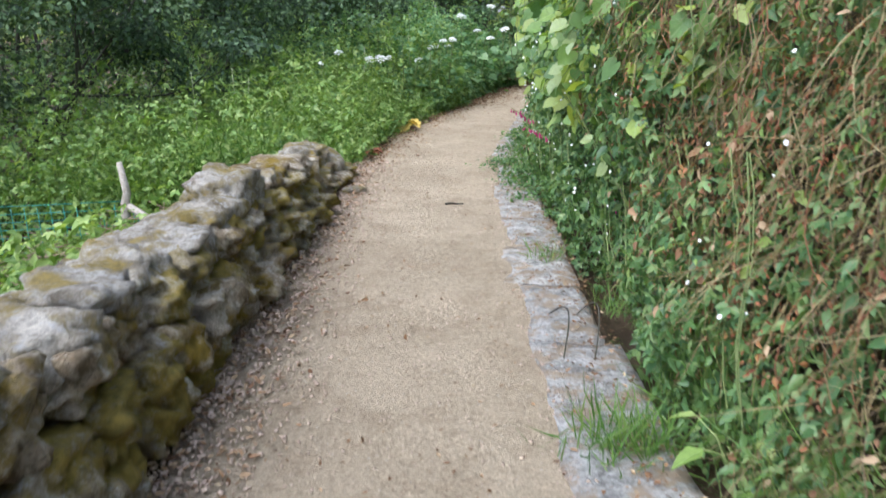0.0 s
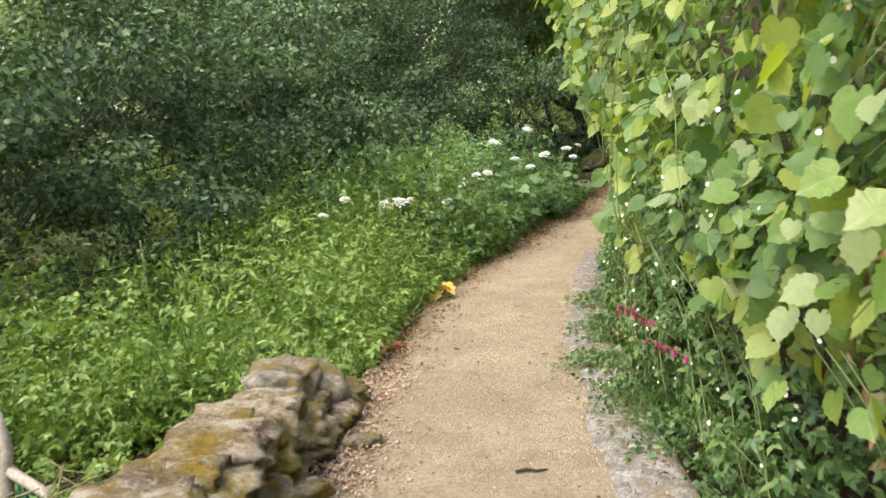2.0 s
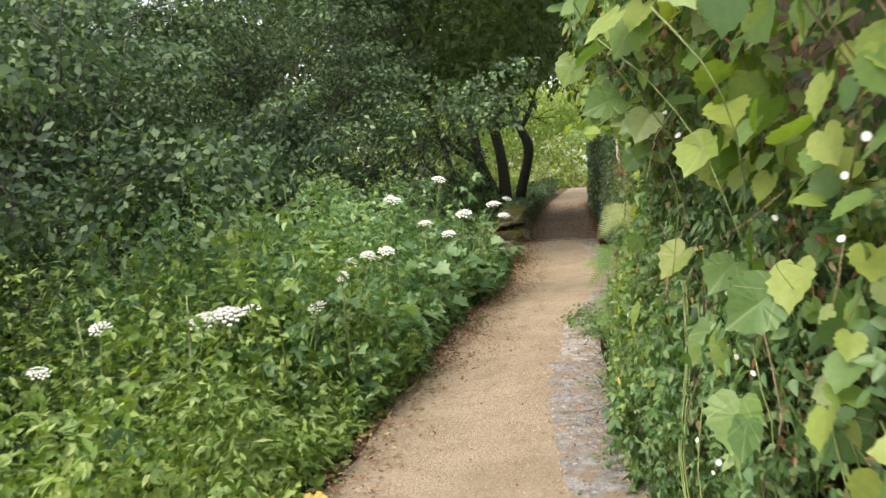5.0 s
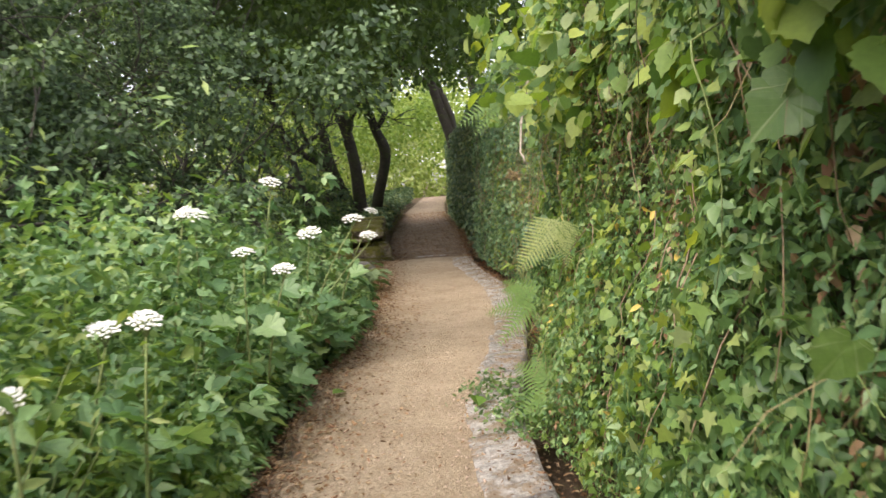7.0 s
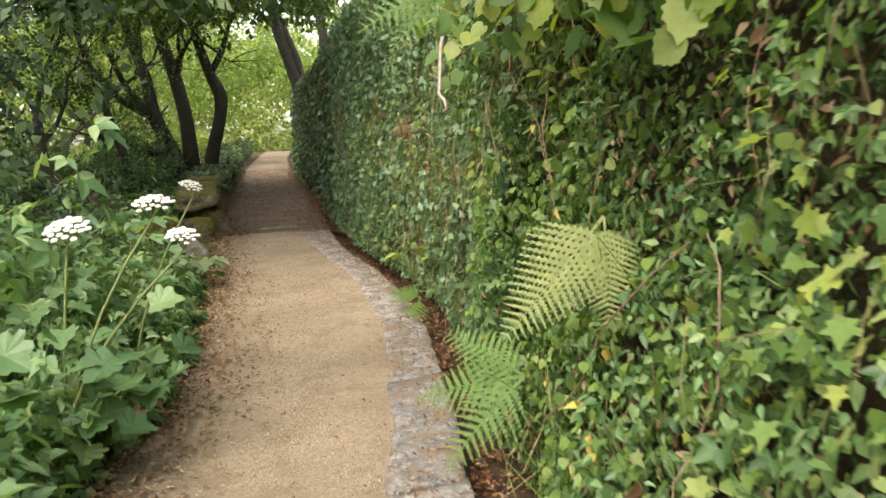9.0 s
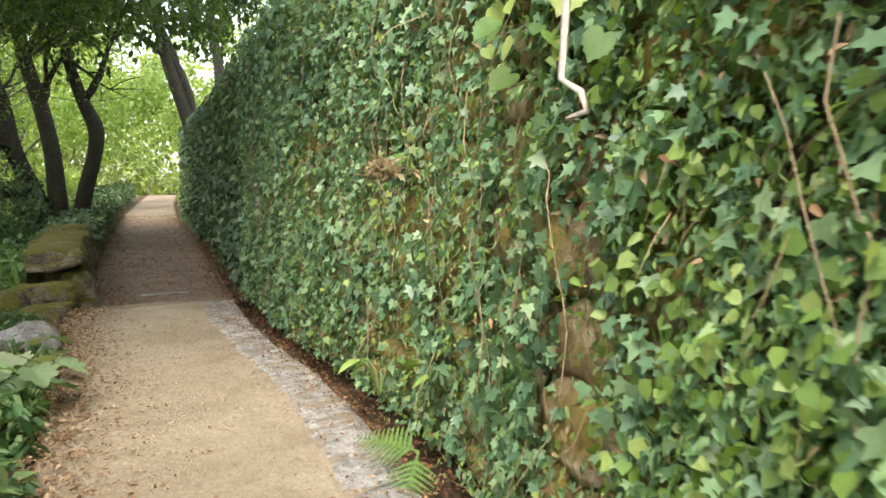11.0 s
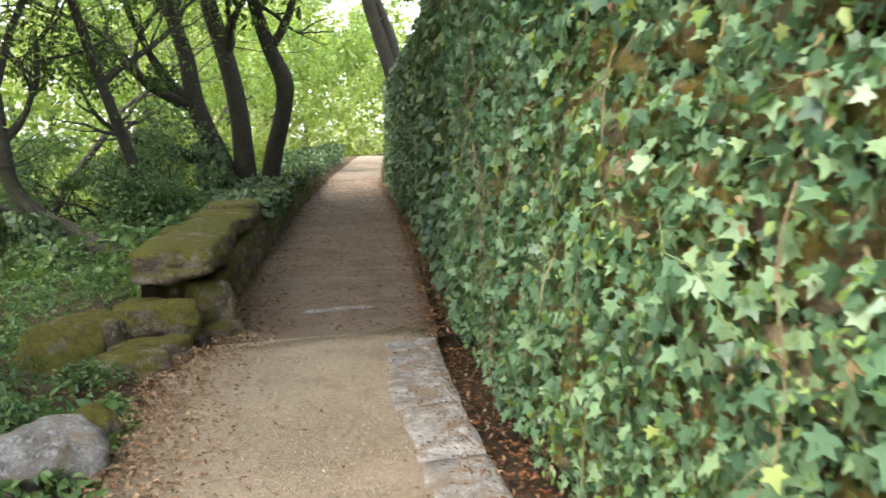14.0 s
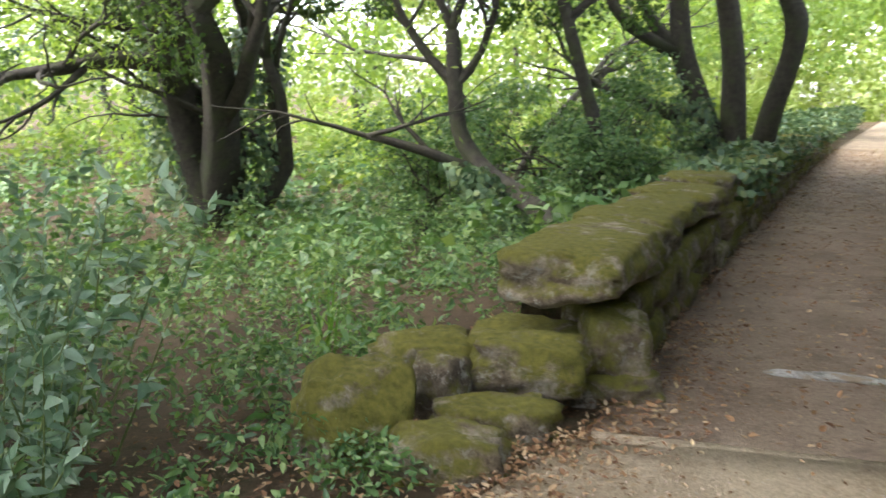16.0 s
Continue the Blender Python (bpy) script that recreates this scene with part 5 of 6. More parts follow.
UMBEL = umbel_mesh()
LOBED = fan([(0, 0), (0.16, -0.02), (0.36, -0.06), (0.46, 0.06), (0.42, 0.18), (0.58, 0.24), (0.60, 0.38), (0.44, 0.44), (0.50, 0.60), (0.40, 0.72), (0.24, 0.70), (0.16, 0.88), (0, 1.0), (-0.16, 0.88), (-0.24, 0.70), (-0.40, 0.72), (-0.50, 0.60), (-0.44, 0.44), (-0.60, 0.38), (-0.58, 0.24), (-0.42, 0.18), (-0.46, 0.06), (-0.36, -0.06), (-0.16, -0.02)], 0.12)
BIG_LEAF = shape_mesh("hogweed_leaf", LOBED, L_VERGE, 0.25)
RAYS = [((0, 0), (0.7 * math.cos(k * 0.9), 0.7 * math.sin(k * 0.9))) for k in range(7)]


def hogweed(head, size, leaves=5, seed=0, label="white-flowered hogweed standing at the path's edge"):
    r = random.Random(seed + 900)
    x, y, z = head
    bx, by = x + r.uniform(-0.15, 0.05), y + r.uniform(-0.1, 0.1)
    bx = min(bx, float(lx(by)) - 0.12)
    g = float(ground_z(bx, by))
    t = tagged(empty("hogweed", bx, by, g), label, "wildflower", group="hogweeds")
    pts = [np.array((bx + (x - bx) * s * s, by + (y - by) * s * s, g + (z - 0.07 - g) * s)) for s in np.linspace(0, 1, 7)]
    lines = [(pts, list(np.linspace(0.011, 0.005, 7)))]
    for (_, _), (ax, ay) in RAYS:
        lines.append(([pts[-1], pts[-1] + np.array((ax * size * 0.5, ay * size * 0.5, 0.04)), pts[-1] + np.array((ax * size, ay * size, 0.07))], [0.003, 0.002, 0.002]))
    keep(tubes("stem", lines, M_GREENSTEM, None, 5), t)
    place_part("flower_head", UMBEL, t, Matrix.Translation((x, y, z)) @ pose(0, 0, 0, r.gauss(22, 8), r.gauss(0, 10), 0) @ pose(0, 0, 0, 0, 0, r.uniform(0, 360)) @ Matrix.Diagonal((size, size, size, 1)))
    for k in range(leaves):
        s = r.uniform(0.15, 0.75)
        a = r.uniform(0, 6.28)
        at = pts[0] + (pts[-1] - pts[0]) * s + np.array((0.1 * math.cos(a), 0.1 * math.sin(a), 0))
        place_part("leaf", BIG_LEAF, t, leaf_pose(at, (r.gauss(0, 0.3), r.gauss(-0.3, 0.3), 1), (math.cos(a), math.sin(a), -0.25), r.uniform(0.10, 0.18)))


HEADS = ((1.01, 16.77, 1.10, 0.085), (1.36, 16.73, 1.19, 0.075), (1.45, 16.55, 1.06, 0.06), (0.71, 16.25, 1.51, 0.07), (0.185, 15.5, 1.33, 0.075), (0.444, 15.0, 1.11, 0.06), (-0.108, 13.2, 1.0, 0.05),
         (0.031, 13.2, 1.02, 0.055), (-0.98, 12.22, 0.775, 0.09), (-1.11, 12.14, 0.765, 0.08), (-0.85, 12.3, 0.785, 0.065), (-1.42, 11.2, 0.90, 0.05), (-1.57, 10.8, 0.78, 0.045), (0.12, 15.2, 1.35, 0.055),
         (-0.45, 12.4, 0.76, 0.055), (-0.05, 14.2, 0.88, 0.05), (-0.24, 14.0, 0.88, 0.05), (-0.28, 12.5, 0.93, 0.04), (0.67, 15.08, 0.99, 0.06), (1.62, 17.3, 1.22, 0.05))
for k, (x, y, z, s) in enumerate(HEADS):
    hogweed((x, y, z), s * 1.12, 8 if y > 14 else 5, k)


def broad_plant(at, n, size, mat_mesh, label, seed, spread=0.3, rise=0.35):
    r = random.Random(seed)
    t = tagged(empty("broadleaf_plant", *at), label, "plant", group="broad-leaved plants")
    lines = []
    for k in range(n):
        a = k * 2.4 + r.uniform(-0.3, 0.3)
        q = spread * r.uniform(0.3, 1)
        tip = np.array(at) + np.array((q * math.cos(a), q * math.sin(a), rise * r.uniform(0.3, 1)))
        base = np.array(at) + np.array((0, 0, -0.03))
        lines.append(([base, (base + tip) / 2 + np.array((0, 0, 0.05)), tip], [0.006, 0.005, 0.003]))
        place_part("leaf", mat_mesh, t, leaf_pose(tip, (0.35 * math.cos(a), 0.35 * math.sin(a), 1), (math.cos(a), math.sin(a), -0.15), size * r.uniform(0.7, 1.25)))
    keep(tubes("stalk", lines, M_GREENSTEM, None, 4), t)


DOCK = (OVATE[0] * np.array([1.15, 1, 1]), OVATE[1])
DOCK_LEAF = shape_mesh("dock_leaf", DOCK, L_HERB, 0.3)
PALE_LEAF = shape_mesh("pale_leaf", LOBED, leaf_mat("greyish_lobed_leaf", [(0.12, 0.19, 0.09), (0.19, 0.26, 0.135), (0.29, 0.33, 0.20)], 0.55, 0.3, 0.2), 0.1)
YELLOW = shape_mesh("yellowed_leaf", LOBED, M_YELLOWLEAF, 0.4)
for k, (x, y) in enumerate(((0.55, 15.6), (0.2, 14.6), (0.95, 17.2), (-0.35, 12.9), (1.25, 18.3), (1.75, 19.6), (0.9, 16.1), (-0.2, 13.6), (1.45, 19.0), (2.0, 20.8))):
    x = min(x - 0.1, float(lx(y)) - 0.5)
    broad_plant((x, y, float(ground_z(x, y)) + 0.1), 18, 0.16, BIG_LEAF, "clump of lobed dark green hogweed leaves", 300 + k, 0.36, 0.75)
for k, (x, y) in enumerate(((2.28, 22.0), (2.2, 21.3))):
    broad_plant((x, y, float(ground_z(x, y)) + 0.05), 8, 0.2, PALE_LEAF, "pale grey-green lobed leaves beside the path", 330 + k, 0.25, 0.3)
for k, (x, y, z) in enumerate(((1.05, 2.55, 0.0), (1.15, 3.4, 0.45), (3.85, 19.1, 0.35), (3.95, 20.0, 0.15), (1.0, 6.3, 0.1), (1.55, 11.8, 0.2), (1.9, 12.8, 0.25))):
    broad_plant((x, y, z), 7, 0.14, DOCK_LEAF, "fresh green dock leaves at the foot of the bank", 350 + k, 0.16, 0.22)
BIG_DOCK = shape_mesh("dock_leaf", (OVATE[0] * np.array([1.3, 1, 1]), OVATE[1]), L_HERB, 0.35)
for k, (x, y) in enumerate(((0.18, 15.15), (0.32, 15.75), (0.0, 14.6), (-0.1, 15.4), (0.5, 16.5))):
    broad_plant((x, y, float(ground_z(x, y)) + 0.08), 16, 0.22, BIG_DOCK, "rosette of broad bright green dock leaves by the path", 410 + k, 0.3, 0.45)
LANCE_LEAF = shape_mesh("lance_leaf", (LANCE[0] * np.array([1.3, 1, 1]), LANCE[1]), L_HERB, 0.3)
for k, (x, y, z) in enumerate(((1.2, 2.35, 0.02), (1.22, 2.35, 0.1), (1.21, 2.36, 0.17))):
    broad_plant((x, y, z), 9, 0.17, LANCE_LEAF, "bright narrow-leaved weed at the ditch", 390 + k, 0.07, 0.12)
broad_plant((-0.58, 10.75, 0.02), 8, 0.15, YELLOW, "bright yellow withered leaves at the path's edge", 370, 0.13, 0.1)
broad_plant((-0.80, 8.7, 0.02), 7, 0.09, shape_mesh("orange_leaf", LOBED, L_RUST, 0.4), "withered orange leaves at the path's edge", 371, 0.12, 0.06)
broad_plant((1.12, 17.25, 0.05), 7, 0.12, shape_mesh("withered_leaf", LOBED, L_DRY, 0.5), "withered brown leaves below the hogweed", 372, 0.2, 0.12)


# ---- tall dry stalks and willow shoots over the herbs ----
def stalk(at, height, seed, label="pale seeding stalk above the herbs"):
    r = random.Random(seed)
    t = tagged(empty("tall_stalk", *at), label, "weed", group="tall stalks")
    pts = [np.array(at) + np.array((0.03 * math.sin(3 * s + seed), 0.03 * math.cos(2 * s + seed), height * s)) for s in np.linspace(0, 1, 8)]
    keep(tubes("stem", [(pts, list(np.linspace(0.011, 0.005, 8)))], M_STALK, None, 5), t)
    n = 26
    s = rng.uniform(0.35, 1, n)
    p = np.array(at) + np.c_[0 * s, 0 * s, height * s]
    keep(scatter("leaves", LANCE, p, rand_dirs(n, 1), rand_dirs(n, 0.3), 0.10 * (1.2 - 0.7 * s), L_HERB), t)


for k, (x, y, h) in enumerate(((-2.81, 9.46, 1.25), (-2.42, 9.82, 1.15), (-2.25, 9.9, 1.0), (-2.9, 10.4, 0.95), (-3.3, 9.2, 0.9), (-1.2, 12.0, 1.15), (-1.7, 11.7, 1.2), (-0.6, 12.9, 1.2))):
    stalk((x, y, float(ground_z(x, y))), h, k)


def shoot_bush(at, height, n, seed, mat=L_HERB, label="upright young willow shoots with light oval leaves"):
    """Upright willow shoots with oval light leaves."""
    r = random.Random(seed)
    t = tagged(empty("willow_shoots", *at), label, "sapling", group="willow saplings")
    lines, pp, dd = [], [], []
    for k in range(n):
        d = unit(np.array([r.gauss(0.05, 0.28), r.gauss(0, 0.28), 1.0]))
        p = np.array(at) + np.array([r.uniform(-0.25, 0.25), r.uniform(-0.25, 0.25), 0])
        ln = height * r.uniform(0.65, 1.1)
        sway = np.array([r.uniform(-0.12, 0.12), r.uniform(-0.12, 0.12), -0.05])
        pts = [p + d * ln * s + sway * s * s for s in np.linspace(0, 1, 7)]
        lines.append((pts, list(np.linspace(0.008, 0.002, 7))))
        for i in range(34):
            s = r.uniform(0.25, 1)
            pp.append(p + d * ln * s + sway * s * s)
            dd.append(unit(d * 0.6 + np.array([r.gauss(0, 1), r.gauss(0, 1), r.gauss(0, 0.4)])))
    keep(tagged(tubes("stemwork", lines, M_GREENSTEM, None, 4), kind="stuff"), t)
    m = len(pp)
    keep(scatter("leaves", OVATE, np.array(pp), rand_dirs(m, 1), np.array(dd), 0.085 * rng.uniform(0.6, 1.3, m), mat), t)


shoot_bush((-0.75, 12.3, -0.15), 1.6, 7, 1)
shoot_bush((-1.2, 12.9, -0.2), 1.7, 7, 2)
shoot_bush((-0.5, 14.6, -0.1), 1.3, 5, 3)
SILVERY = "silvery grey-green shrub beside the fallen stones"
shoot_bush((1.15, 24.85, -0.3), 1.35, 11, 4, L_SILVER, SILVERY)
shoot_bush((0.75, 25.3, -0.3), 1.45, 11, 5, L_SILVER, SILVERY)
shoot_bush((1.45, 24.5, -0.28), 0.85, 10, 6, L_SILVER, SILVERY)


# ---- fence stake with netting behind the rubble wall ----
def build_stake():
    t = tagged(empty("fence_stake", -2.8, 7.2, -0.75), "grey dead-wood fence stake with a broken rail", "fence post")
    keep(tubes("post", [([(-2.84, 7.2, -0.85), (-2.77, 7.2, -0.45), (-2.76, 7.2, -0.2), (-2.74, 7.2, -0.12), (-2.79, 7.2, 0.15)], [0.045, 0.042, 0.04, 0.036, 0.024])], M_STICK, None, 7), t)
    keep(tubes("rail", [([(-2.76, 7.2, -0.22), (-2.5, 7.15, -0.36), (-2.2, 7.1, -0.52)], [0.034, 0.03, 0.024])], M_STICK, None, 6), t)
    keep(tubes("prop", [([(-2.5, 7.15, -0.30), (-2.46, 7.1, -0.55), (-2.42, 7.05, -0.8)], [0.03, 0.027, 0.03])], M_STICK, None, 6), t)
    net = tagged(empty("netting", -3.4, 7.2, -0.75), "sagging green plastic netting tied to the stake", "fence")
    lines = []
    for k in range(9):
        z = -0.75 + 0.07 * k
        lines.append(([(-5.4, 6.4, z), (-4.4, 6.8, z - 0.04), (-3.4, 7.1, z - 0.03), (-2.75, 7.2, z)], [0.004] * 4))
    for k in range(28):
        u = k / 27
        x, y = -5.4 + 2.65 * u, 6.4 + 0.8 * u
        lines.append(([(x, y, -0.78), (x + 0.02, y, -0.5), (x, y, -0.22)], [0.004] * 3))
    for k in range(14):
        a = np.array((-2.7 + 0.03 * k, 7.18, -0.25 - 0.012 * k))
        lines.append(([a, a + np.array((0.03, -0.02, -0.1)), a + np.array((-0.03, -0.02, -0.22)), a + np.array((0.05, -0.03, -0.3))], [0.007] * 4))
    keep(tubes("mesh", lines, M_NET, None, 4), net)


build_stake()
twig_lines = []
for k in range(90):
    c = np.array((rng.uniform(-4.2, -2.2), rng.uniform(5.6, 7.3), 0.0))
    c[2] = float(ground_z(c[0], c[1])) + rng.uniform(0.03, 0.2)
    d = rand_dirs(1)[0] * np.array([0.22, 0.22, 0.07])
    twig_lines.append(([c - d, c + rng.normal(0, 0.02, 3), c + d], [0.005, 0.004, 0.002]))
stuff(tubes("dead_twigwork", twig_lines, M_STEM, None, 4), "tangle of dead brown stalks below the netting", "twigs")


# ---- grass tufts ----
def tuft(at, n, length, mat, label, seed=0, spread=0.1, category="grass"):
    t = tagged(empty("grass_tuft", *at), label, category, group="grass tufts")
    p = np.array(at) + np.c_[rng.normal(0, spread, n), rng.normal(0, spread, n), np.zeros(n)]
    tip = unit(np.c_[rng.normal(0, 0.45, n), rng.normal(0, 0.45, n), np.full(n, 1.0)])
    keep(scatter("tuft", BLADE, p, rand_dirs(n), tip, length * rng.uniform(0.5, 1.3, n), mat, wide=np.full(n, 1.6)), t)["kind"] = "stuff"


tuft((0.72, 2.75, 0.0), 260, 0.2, L_GRASS, "green grass tuft growing between the kerb slabs", 1, 0.09)
for k, (x, y, h) in enumerate(((1.55, 26.8, 0.55), (1.7, 27.0, 0.45), (3.0, 27.6, 0.6), (3.3, 29.0, 0.6), (2.7, 28.6, 0.5), (2.9, 30.2, 0.6), (0.7, 29.0, 0.5))):
    tuft((x, y, float(ground_z(x, y))), 26, h, L_GRASS, "clump of strap-like leaves beside the mossy wall", k, 0.06)
for k, (x, y) in enumerate(((0.95, 4.2), (0.98, 3.2), (0.75, 7.4), (0.72, 8.2), (0.80, 8.9), (0.65, 5.1))):
    tuft((x, y, 0.0), 60, 0.16, L_GRASS, "small green grass tuft on the kerb", 20 + k, 0.06)

# ---- weeds spilling over the kerb ----
for k, (x, y, n, h) in enumerate(((0.72, 7.6, 500, 0.16), (0.62, 8.3, 420, 0.12), (0.85, 9.2, 500, 0.18), (1.3, 11.2, 500, 0.2), (1.62, 12.6, 500, 0.2), (1.95, 14.6, 400, 0.2), (2.0, 15.3, 300, 0.2), (0.9, 10.2, 400, 0.16), (0.78, 6.9, 350, 0.2), (2.55, 24.72, 420, 0.12), (2.2, 24.0, 600, 0.18), (2.3, 24.95, 300, 0.22), (1.75, 25.6, 500, 0.2))):
    t = tagged(empty("kerb_weed", x, y, 0.0), "low leafy weed creeping out over the slabs", "weed", group="kerb weeds")
    q = rng.normal(0, 1, (n, 3)) * np.array([0.12, 0.16, 0]) + np.array([x, y, 0])
    q[:, 2] = h * rng.uniform(0.1, 1, n) * np.exp(-((q[:, 0] - x) ** 2 + (q[:, 1] - y) ** 2) * 18)
    keep(scatter("leaves", OVATE, q, rand_dirs(n, 1.2), rand_dirs(n), 0.045 * rng.uniform(0.5, 1.3, n), L_DARKHERB), t)


# ---- stems, roots and tendrils on the bank ----
def trails(name, n, ylim, zlim, mat, radius, label, seed, steps=10, step=0.12, down=-0.8, push=0.06):
    r = random.Random(seed)
    lines = []
    for k in range(n):
        y, z = r.uniform(*ylim), r.uniform(*zlim)
        dy = r.gauss(0, 0.5)
        pts = []
        for i in range(steps):
            pts.append(np.array(face_point(y, z, push + 0.025 * math.sin(i * 1.3 + k))))
            dy = dy * 0.8 + r.gauss(0, 0.25)
            y, z = y + dy * step, max(0.02, z + down * step + r.gauss(0, 0.03))
        lines.append((pts, list(np.linspace(radius, radius * 0.5, steps))))
    stuff(tubes(name, lines, mat, None, 4), label, "stems")


trails("dry_stems", 90, (-1, 4.5), (0.8, 2.8), M_STEM, 0.0018, "dry brown stalks hanging down the bank", 1, push=0.0)
trails("rusty_stems", 34, (0, 4.0), (0.6, 2.2), M_REDSTEM, 0.002, "rust-red dock stalks among the weeds", 2, push=0.03)
trails("bare_roots", 40, (8, 17), (1.0, 2.8), M_STEM, 0.0035, "brown roots and runners on the bank", 3, push=0.0)
trails("ivy_runners", 26, (16.5, 25), (1.0, 2.9), M_STEM, 0.003, "woody ivy runners down the wall", 4, 14, 0.13, -0.9, 0.03)
trails("pale_tendrils", 12, (17, 22), (0.8, 2.0), M_GREENSTEM, 0.0035, "pale green shoots arching off the wall", 5, 8, 0.08, 0.3, 0.1)
creeper("rusty_dock_seed", 4200, (0.5, 4.0), (0.4, 2.2), 0.028, L_RUST, OVATE, "rust-red dock seed heads", 0.2, 0.75, seed=12, push=0.05)
creeper("yellowing_leaves", 220, (10, 18), (0.2, 2.4), 0.055, M_YELLOWLEAF, OVATE, "a few yellowing leaves among the creepers", 0.1, 0.75, seed=15)
creeper("light_ivy_shoots", 500, (16.3, 26), (0.1, 2.9), 0.055, L_VINE, IVY, "young light green ivy leaves", 0.06, 0.5, seed=17, push=0.03)

# a tangle of dry twigs caught in the ivy
nest_lines = []
for k in range(70):
    a = rng.uniform(0, 6.28)
    c = np.array((3.72, 19.5, 1.43)) + np.array((rng.normal(0, 0.03), 0.075 * math.cos(a), 0.035 * math.sin(a)))
    d = np.array((rng.normal(0, 0.05), -0.05 * math.sin(a), 0.03 * math.cos(a) - 0.015))
    nest_lines.append(([c - d, c + rng.normal(0, 0.01, 3), c + d], [0.002, 0.002, 0.0015]))
tagged(tubes("twig_tangle", nest_lines, M_STEM, None, 4), "nest-like tangle of dry twigs and leaves in the ivy", "twigs", kind="stuff")
q = np.array((3.70, 19.5, 1.44)) + rng.normal(0, 1, (60, 3)) * np.array([0.02, 0.07, 0.03])
stuff(scatter("nest_leaves", OVATE, q, rand_dirs(60), rand_dirs(60), 0.05 * rng.uniform(0.5, 1.3, 60), L_STRAW), "pale dead leaves caught in the twigs", "leaf litter")

# ivy over the far part of the mossy wall, and the dark hedge after it
m = 9000
y = rng.uniform(30.5, 47, m)
x = lx(y) - 0.75 + 0.8 * rng.uniform(0, 1, m)
z = 0.62 * rng.uniform(0.2, 1, m) ** 0.5 + 0.12 * wave(x, y, 0.5)
stuff(scatter("wall_ivy", STAR, np.c_[x, y, z], rand_dirs(m, 0.9), rand_dirs(m, -0.3), 0.085 * rng.uniform(0.6, 1.3, m), L_FARIVY), "dark ivy draped over the mossy wall", "plants")
m = 7000
y = rng.uniform(45, 66, m)
x = lx(y) - 0.2 - 1.2 * rng.uniform(0, 1, m)
z = 0.95 * rng.uniform(0.05, 1, m) ** 0.6 + 0.15 * wave(x, y, 0.9) + DROP
stuff(scatter("low_hedge", RHOMB, np.c_[x, y, z], rand_dirs(m, 0.8), rand_dirs(m), 0.16 * rng.uniform(0.6, 1.3, m), L_FARIVY), "low dark hedge along the far path", "hedge")
m = 5000
y = rng.uniform(40, 52, m)
x = lx(y) - 1.6 - 2.2 * rng.uniform(0, 1, m)
z = 1.5 * rng.uniform(0.1, 1, m) ** 0.6
stuff(scatter("bracken", LANCE, np.c_[x, y, z], rand_dirs(m, 0.8), rand_dirs(m, 0.6), 0.34 * rng.uniform(0.6, 1.3, m), L_LIGHT), "bright yellow-green bracken behind the wall", "ferns")
m = 9000
y = rng.uniform(46, 80, m)
x = rx(y) + 0.3 + 2.5 * rng.uniform(0, 1, m)
z = 1.2 * rng.uniform(0.0, 1, m) ** 0.7 * np.interp(x - rx(y), (0, 1.5), (0.3, 1.6))
stuff(scatter("far_verge", RHOMB, np.c_[x, y, z], rand_dirs(m, 0.8), rand_dirs(m), 0.2 * rng.uniform(0.6, 1.3, m), L_LIGHT), "light green verge along the far path", "plants")


# ---- stones, sticks and litter on the path ----
def pebbles(name, at, size, mat, label):
    n = len(at)
    ico = np.array([(0, 0, 0.6), (0.9, 0, 0.1), (0.3, 0.85, 0.15), (-0.75, 0.5, 0.1), (-0.7, -0.55, 0.15), (0.3, -0.85, 0.05), (0, 0, -0.4)])
    fc = [(0, 1, 2), (0, 2, 3), (0, 3, 4), (0, 4, 5), (0, 5, 1), (6, 2, 1), (6, 3, 2), (6, 4, 3), (6, 5, 4), (6, 1, 5)]
    stuff(scatter(name, (ico, fc), at, rand_dirs(n, 2.5), rand_dirs(n), size * 0.9, mat, wide=rng.uniform(0.6, 1.2, n)), label, "stones")


M_PEBBLE = plain_mat("pebble", (0.32, 0.225, 0.16), (0.58, 0.46, 0.355), 60.0, 0.85)
n = 7500
y = rng.uniform(0, 25, n)
u = rng.uniform(0, 1, n)
pebbles("gravel_stones", np.c_[lx(y) + (rx(y) - 0.1 - lx(y)) * u, y, np.full(n, 0.002)], 0.007 * rng.uniform(0.5, 1.6, n), M_PEBBLE, "loose gravel stones on the path")
n = 6500
y = rng.uniform(0.5, 8.4, n)
pebbles("edge_rubble", np.c_[lx(y) - 0.04 + np.abs(rng.normal(0, 0.19, n)), y, np.full(n, 0.004)], 0.0105 * rng.uniform(0.4, 1.7, n), M_PEBBLE, "reddish rubble crumbs along the wall's foot")


def litter(name, x, y, z, size, label, mat=L_DRY):
    n = len(x)
    stuff(scatter(name, OVATE, np.c_[x, y, z], rand_dirs(n, 2.2, 0.7), rand_dirs(n), size * rng.uniform(0.5, 1.4, n), mat), label, "leaf litter")


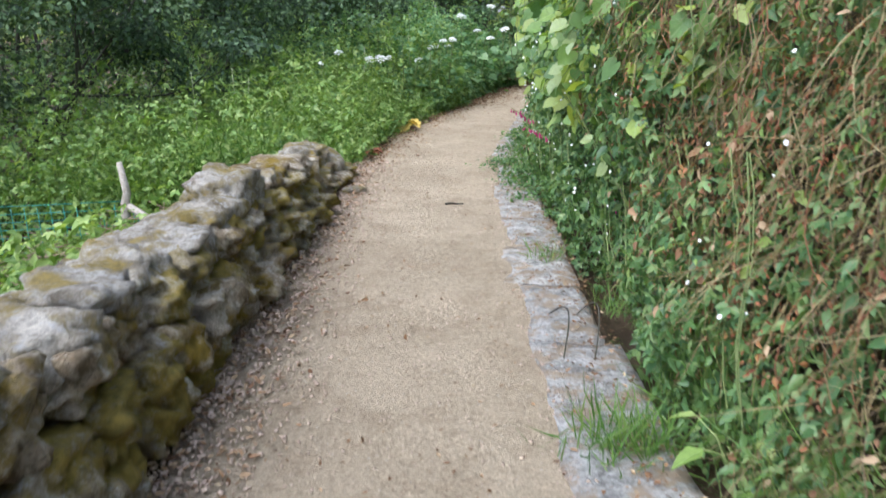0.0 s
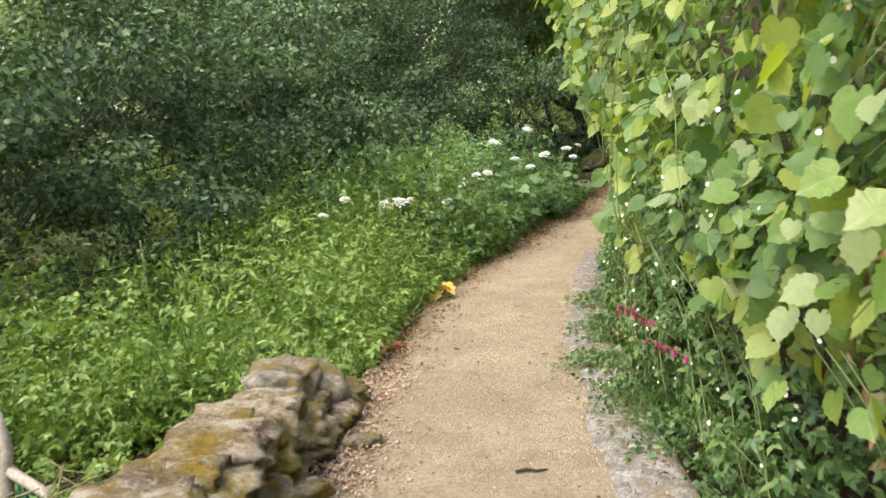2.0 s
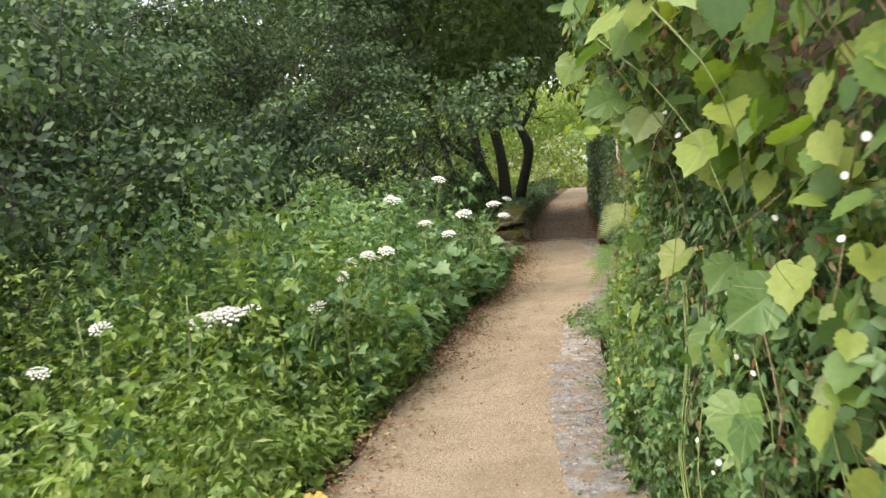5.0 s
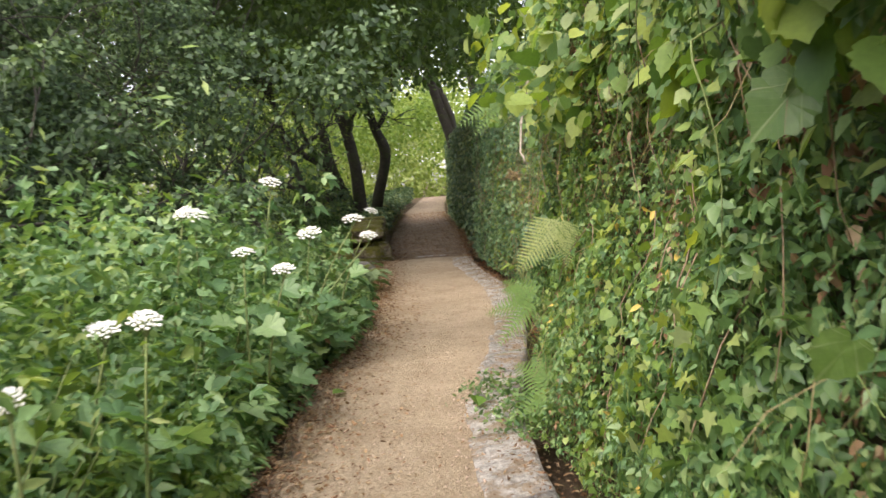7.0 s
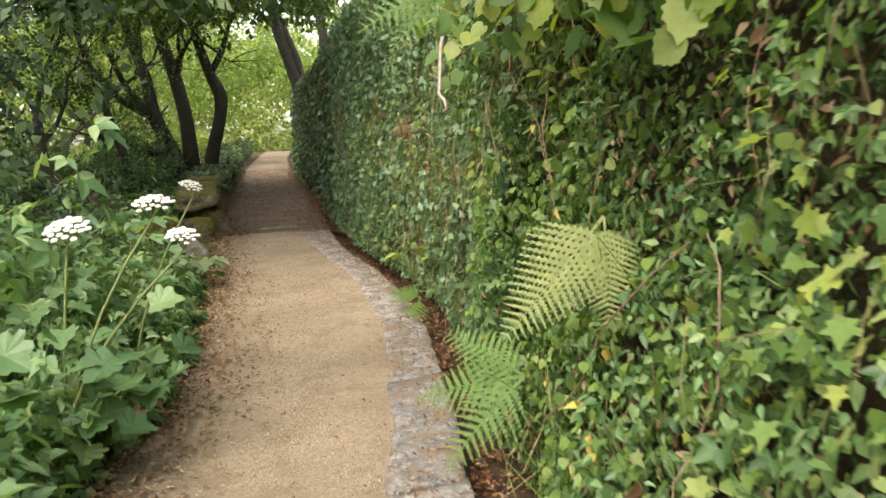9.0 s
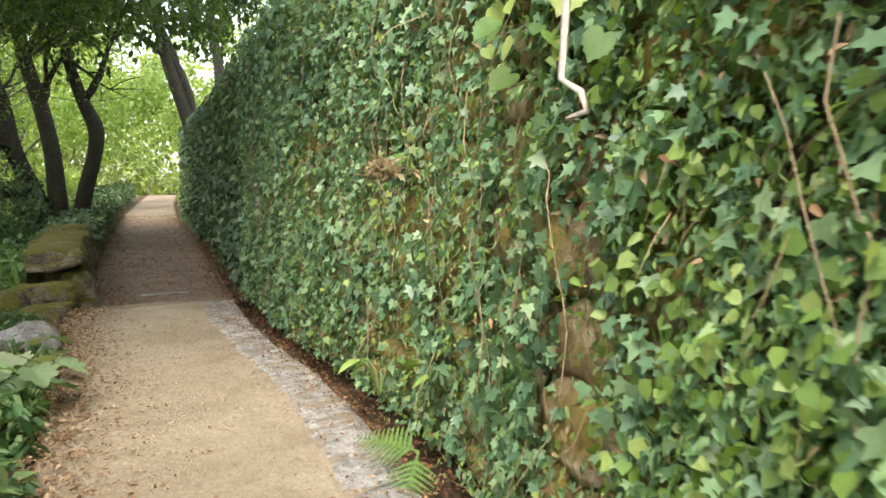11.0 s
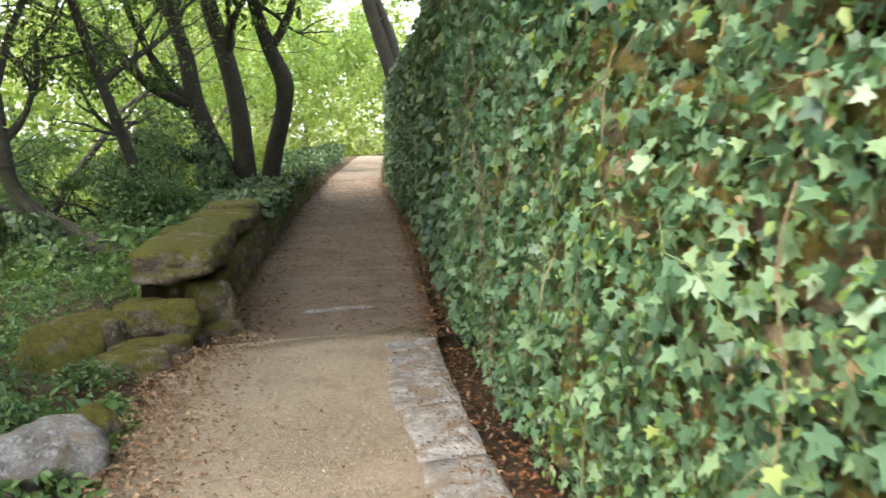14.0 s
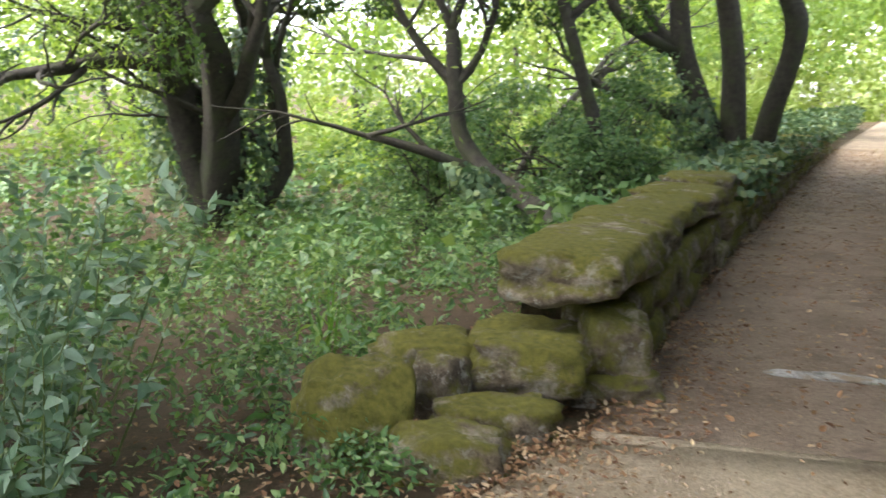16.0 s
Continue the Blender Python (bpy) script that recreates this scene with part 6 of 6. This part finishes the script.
n = 900
y = rng.uniform(0.5, 16, n)
pebbles("kerb_gravel", np.c_[rx(y) - 0.36 + rng.normal(0, 0.06, n), y, np.full(n, 0.02)], 0.008 * rng.uniform(0.5, 1.7, n), M_PEBBLE, "gravel strewn over the kerb's inner edge")
n = 5600
y = rng.uniform(0, 25.2, n)
litter("edge_litter", lx(y) + np.abs(rng.normal(0, 0.19, n)) - 0.03, y, rng.uniform(0.006, 0.02, n), 0.036, "dead leaves drifted along the path's edge")
n = 4200
y = rng.uniform(1, 25.2, n)
litter("kerb_litter", rx(y) - np.abs(rng.normal(0.02, 0.16, n)), y, np.full(n, 0.03), 0.024, "dead leaves and bark crumbs on the kerb")
n = 5200
y = rng.uniform(10, 45, n)
litter("ditch_litter", rx(y) + rng.uniform(0.02, 0.42, n), y, np.where(y > STEP_Y, DROP, -0.17) + rng.uniform(0.0, 0.03, n), 0.036, "rust-brown leaf litter in the ditch")
n = 3600
y = rng.uniform(15, 34, n)
litter("rusty_litter", rx(y) + rng.uniform(-0.05, 0.36, n), y, np.where(y > STEP_Y, DROP, -0.15) + rng.uniform(0.0, 0.03, n), 0.034, "reddish leaf litter at the ivy's foot", L_RUST)
n = 8000
y = rng.uniform(25.3, 48, n)
w = rx(y) - lx(y)
u = rng.beta(0.45, 0.45, n)
litter("shade_litter", lx(y) + w * u, y, np.full(n, DROP + 0.012), 0.042, "fallen leaves along the shaded path")
n = 7500
y = rng.uniform(13.5, 27.5, n)
litter("verge_litter", lx(y) - 0.05 + np.abs(rng.normal(0, 0.3, n)), y, np.where(y > STEP_Y, DROP, 0) + 0.012, 0.028, "crumbled brown leaves over the path's edge")
n = 2600
x, y = rng.normal(2.3, 0.7, n), rng.normal(25.0, 1.0, n)
litter("bank_litter", np.minimum(x, lx(y) + 0.3), y, ground_z(np.minimum(x, lx(y) - 0.05), y) + 0.03, 0.032, "brown leaves about the fallen stones")
n = 2000
y = rng.uniform(0, 25.2, n)
litter("path_crumbs", lx(y) + (rx(y) - lx(y)) * rng.uniform(0.1, 0.9, n), y, np.full(n, 0.012), 0.022, "scattered bits of dead leaf on the path")

# single things on the path
stick = tubes("twig", [([(0.02, 6.55, 0.012), (0.07, 6.57, 0.016), (0.12, 6.56, 0.012), (0.17, 6.58, 0.012)], [0.008, 0.009, 0.007, 0.004])], M_BARK, None, 5)
tagged(stick, "short dark twig lying on the gravel", "twig")
st = tagged(empty("loose_stone", -0.74, 6.95, 0.0), "flat pale stone lying by the wall's end", "stone")
rock("body", M_CAPSTONE, st, (-0.74, 6.95, 0.02), (0.10, 0.06, 0.03), 0.4, 7, 3, 0.2, 0.5)
for bx, by, bz, sx, sy, sz, tn, label in ((2.46, 23.3, 0.07, 0.25, 0.22, 0.15, 0.3, "pale rounded boulder at the path's edge"), (2.62, 23.62, 0.05, 0.13, 0.12, 0.12, 0.8, "small mossy stone beside the pale boulder")):
    boulder = tagged(empty("boulder", bx, by, 0.0), label, "stone", group="boulders at the path's edge")
    rock("body", M_KERB if sx > 0.2 else M_MOSSROCK, boulder, (bx, by, bz), (sx, sy, sz), tn, 31, 4, 0.14, 0.3)
for k, (x, y, size, turn) in enumerate(((0.99, 15.76, 0.13, 0.6), (1.80, 15.0, 0.2, 1.4))):
    fallen = tagged(new("fallen_leaf", shape_mesh("fallen_leaf", DOCK, L_GFERN, 0.8)), "curled olive-green leaf lying on the path", "leaf", group="fallen leaves")
    fallen.matrix_world = leaf_pose((x, y, 0.035), (0.2, -0.2, 1), (math.cos(turn), math.sin(turn), 0.05), size)
sunk = tagged(empty("sunken_stone", 4.42, 26.55, DROP), "pale stone worn flush with the shaded path", "stone")
rock("body", M_KERB, sunk, (4.42, 26.55, DROP + 0.0), (0.30, 0.07, 0.018), 0.0, 9, 3, 0.2, 0.5)
loops = [([(x0 + 0.05 * math.sin(3.14 * s), 4.1 - 0.6 * s, 0.01 + h * math.sin(3.14 * s)) for s in np.linspace(0, 1, 12)], [0.004] * 12) for x0, h in ((0.58, 0.13), (0.72, 0.16))]
tagged(tubes("bent_stalks", loops, M_BARK, None, 5), "dark bent bramble stalks arching over the kerb", "stalk")

shrub((2.2, 37.0, -0.6), 2.6, 1.4, 9000, 58, 0.1, L_DARKHERB, "dark ivy-clad bush under the willows")
shrub((3.1, 34.2, -0.3), 1.7, 1.0, 7000, 59, 0.09, L_DARKHERB, "dark green bush behind the mossy wall")
shrub((0.4, 34.0, -0.6), 1.6, 1.3, 7000, 60, 0.09, L_DARKHERB, "low dark thicket under the willows")

arch = [(3.56, 18.95, 1.02), (3.45, 18.78, 1.10), (3.40, 18.575, 1.16), (3.35, 18.395, 1.26), (3.30, 18.265, 1.335), (3.28, 18.1, 1.40)]
tagged(tubes("bramble_shoot", [([np.array(p) for p in arch], [0.005, 0.005, 0.0045, 0.004, 0.003, 0.002])], M_GREENSTEM, None, 6), "pale green bramble shoot arching off the ivy", "shoot")
hook = [(3.12, 17.30, 2.3), (3.02, 17.28, 1.9), (3.0, 17.28, 1.645), (3.0, 17.207, 1.607), (3.0, 17.184, 1.563), (3.02, 17.277, 1.548), (3.1, 17.33, 1.545)]
tagged(tubes("hooked_root", [([np.array(p) for p in hook], [0.012, 0.011, 0.010, 0.010, 0.009, 0.007, 0.005])], M_STICK, None, 6), "pale bare root hanging in a hook", "root")
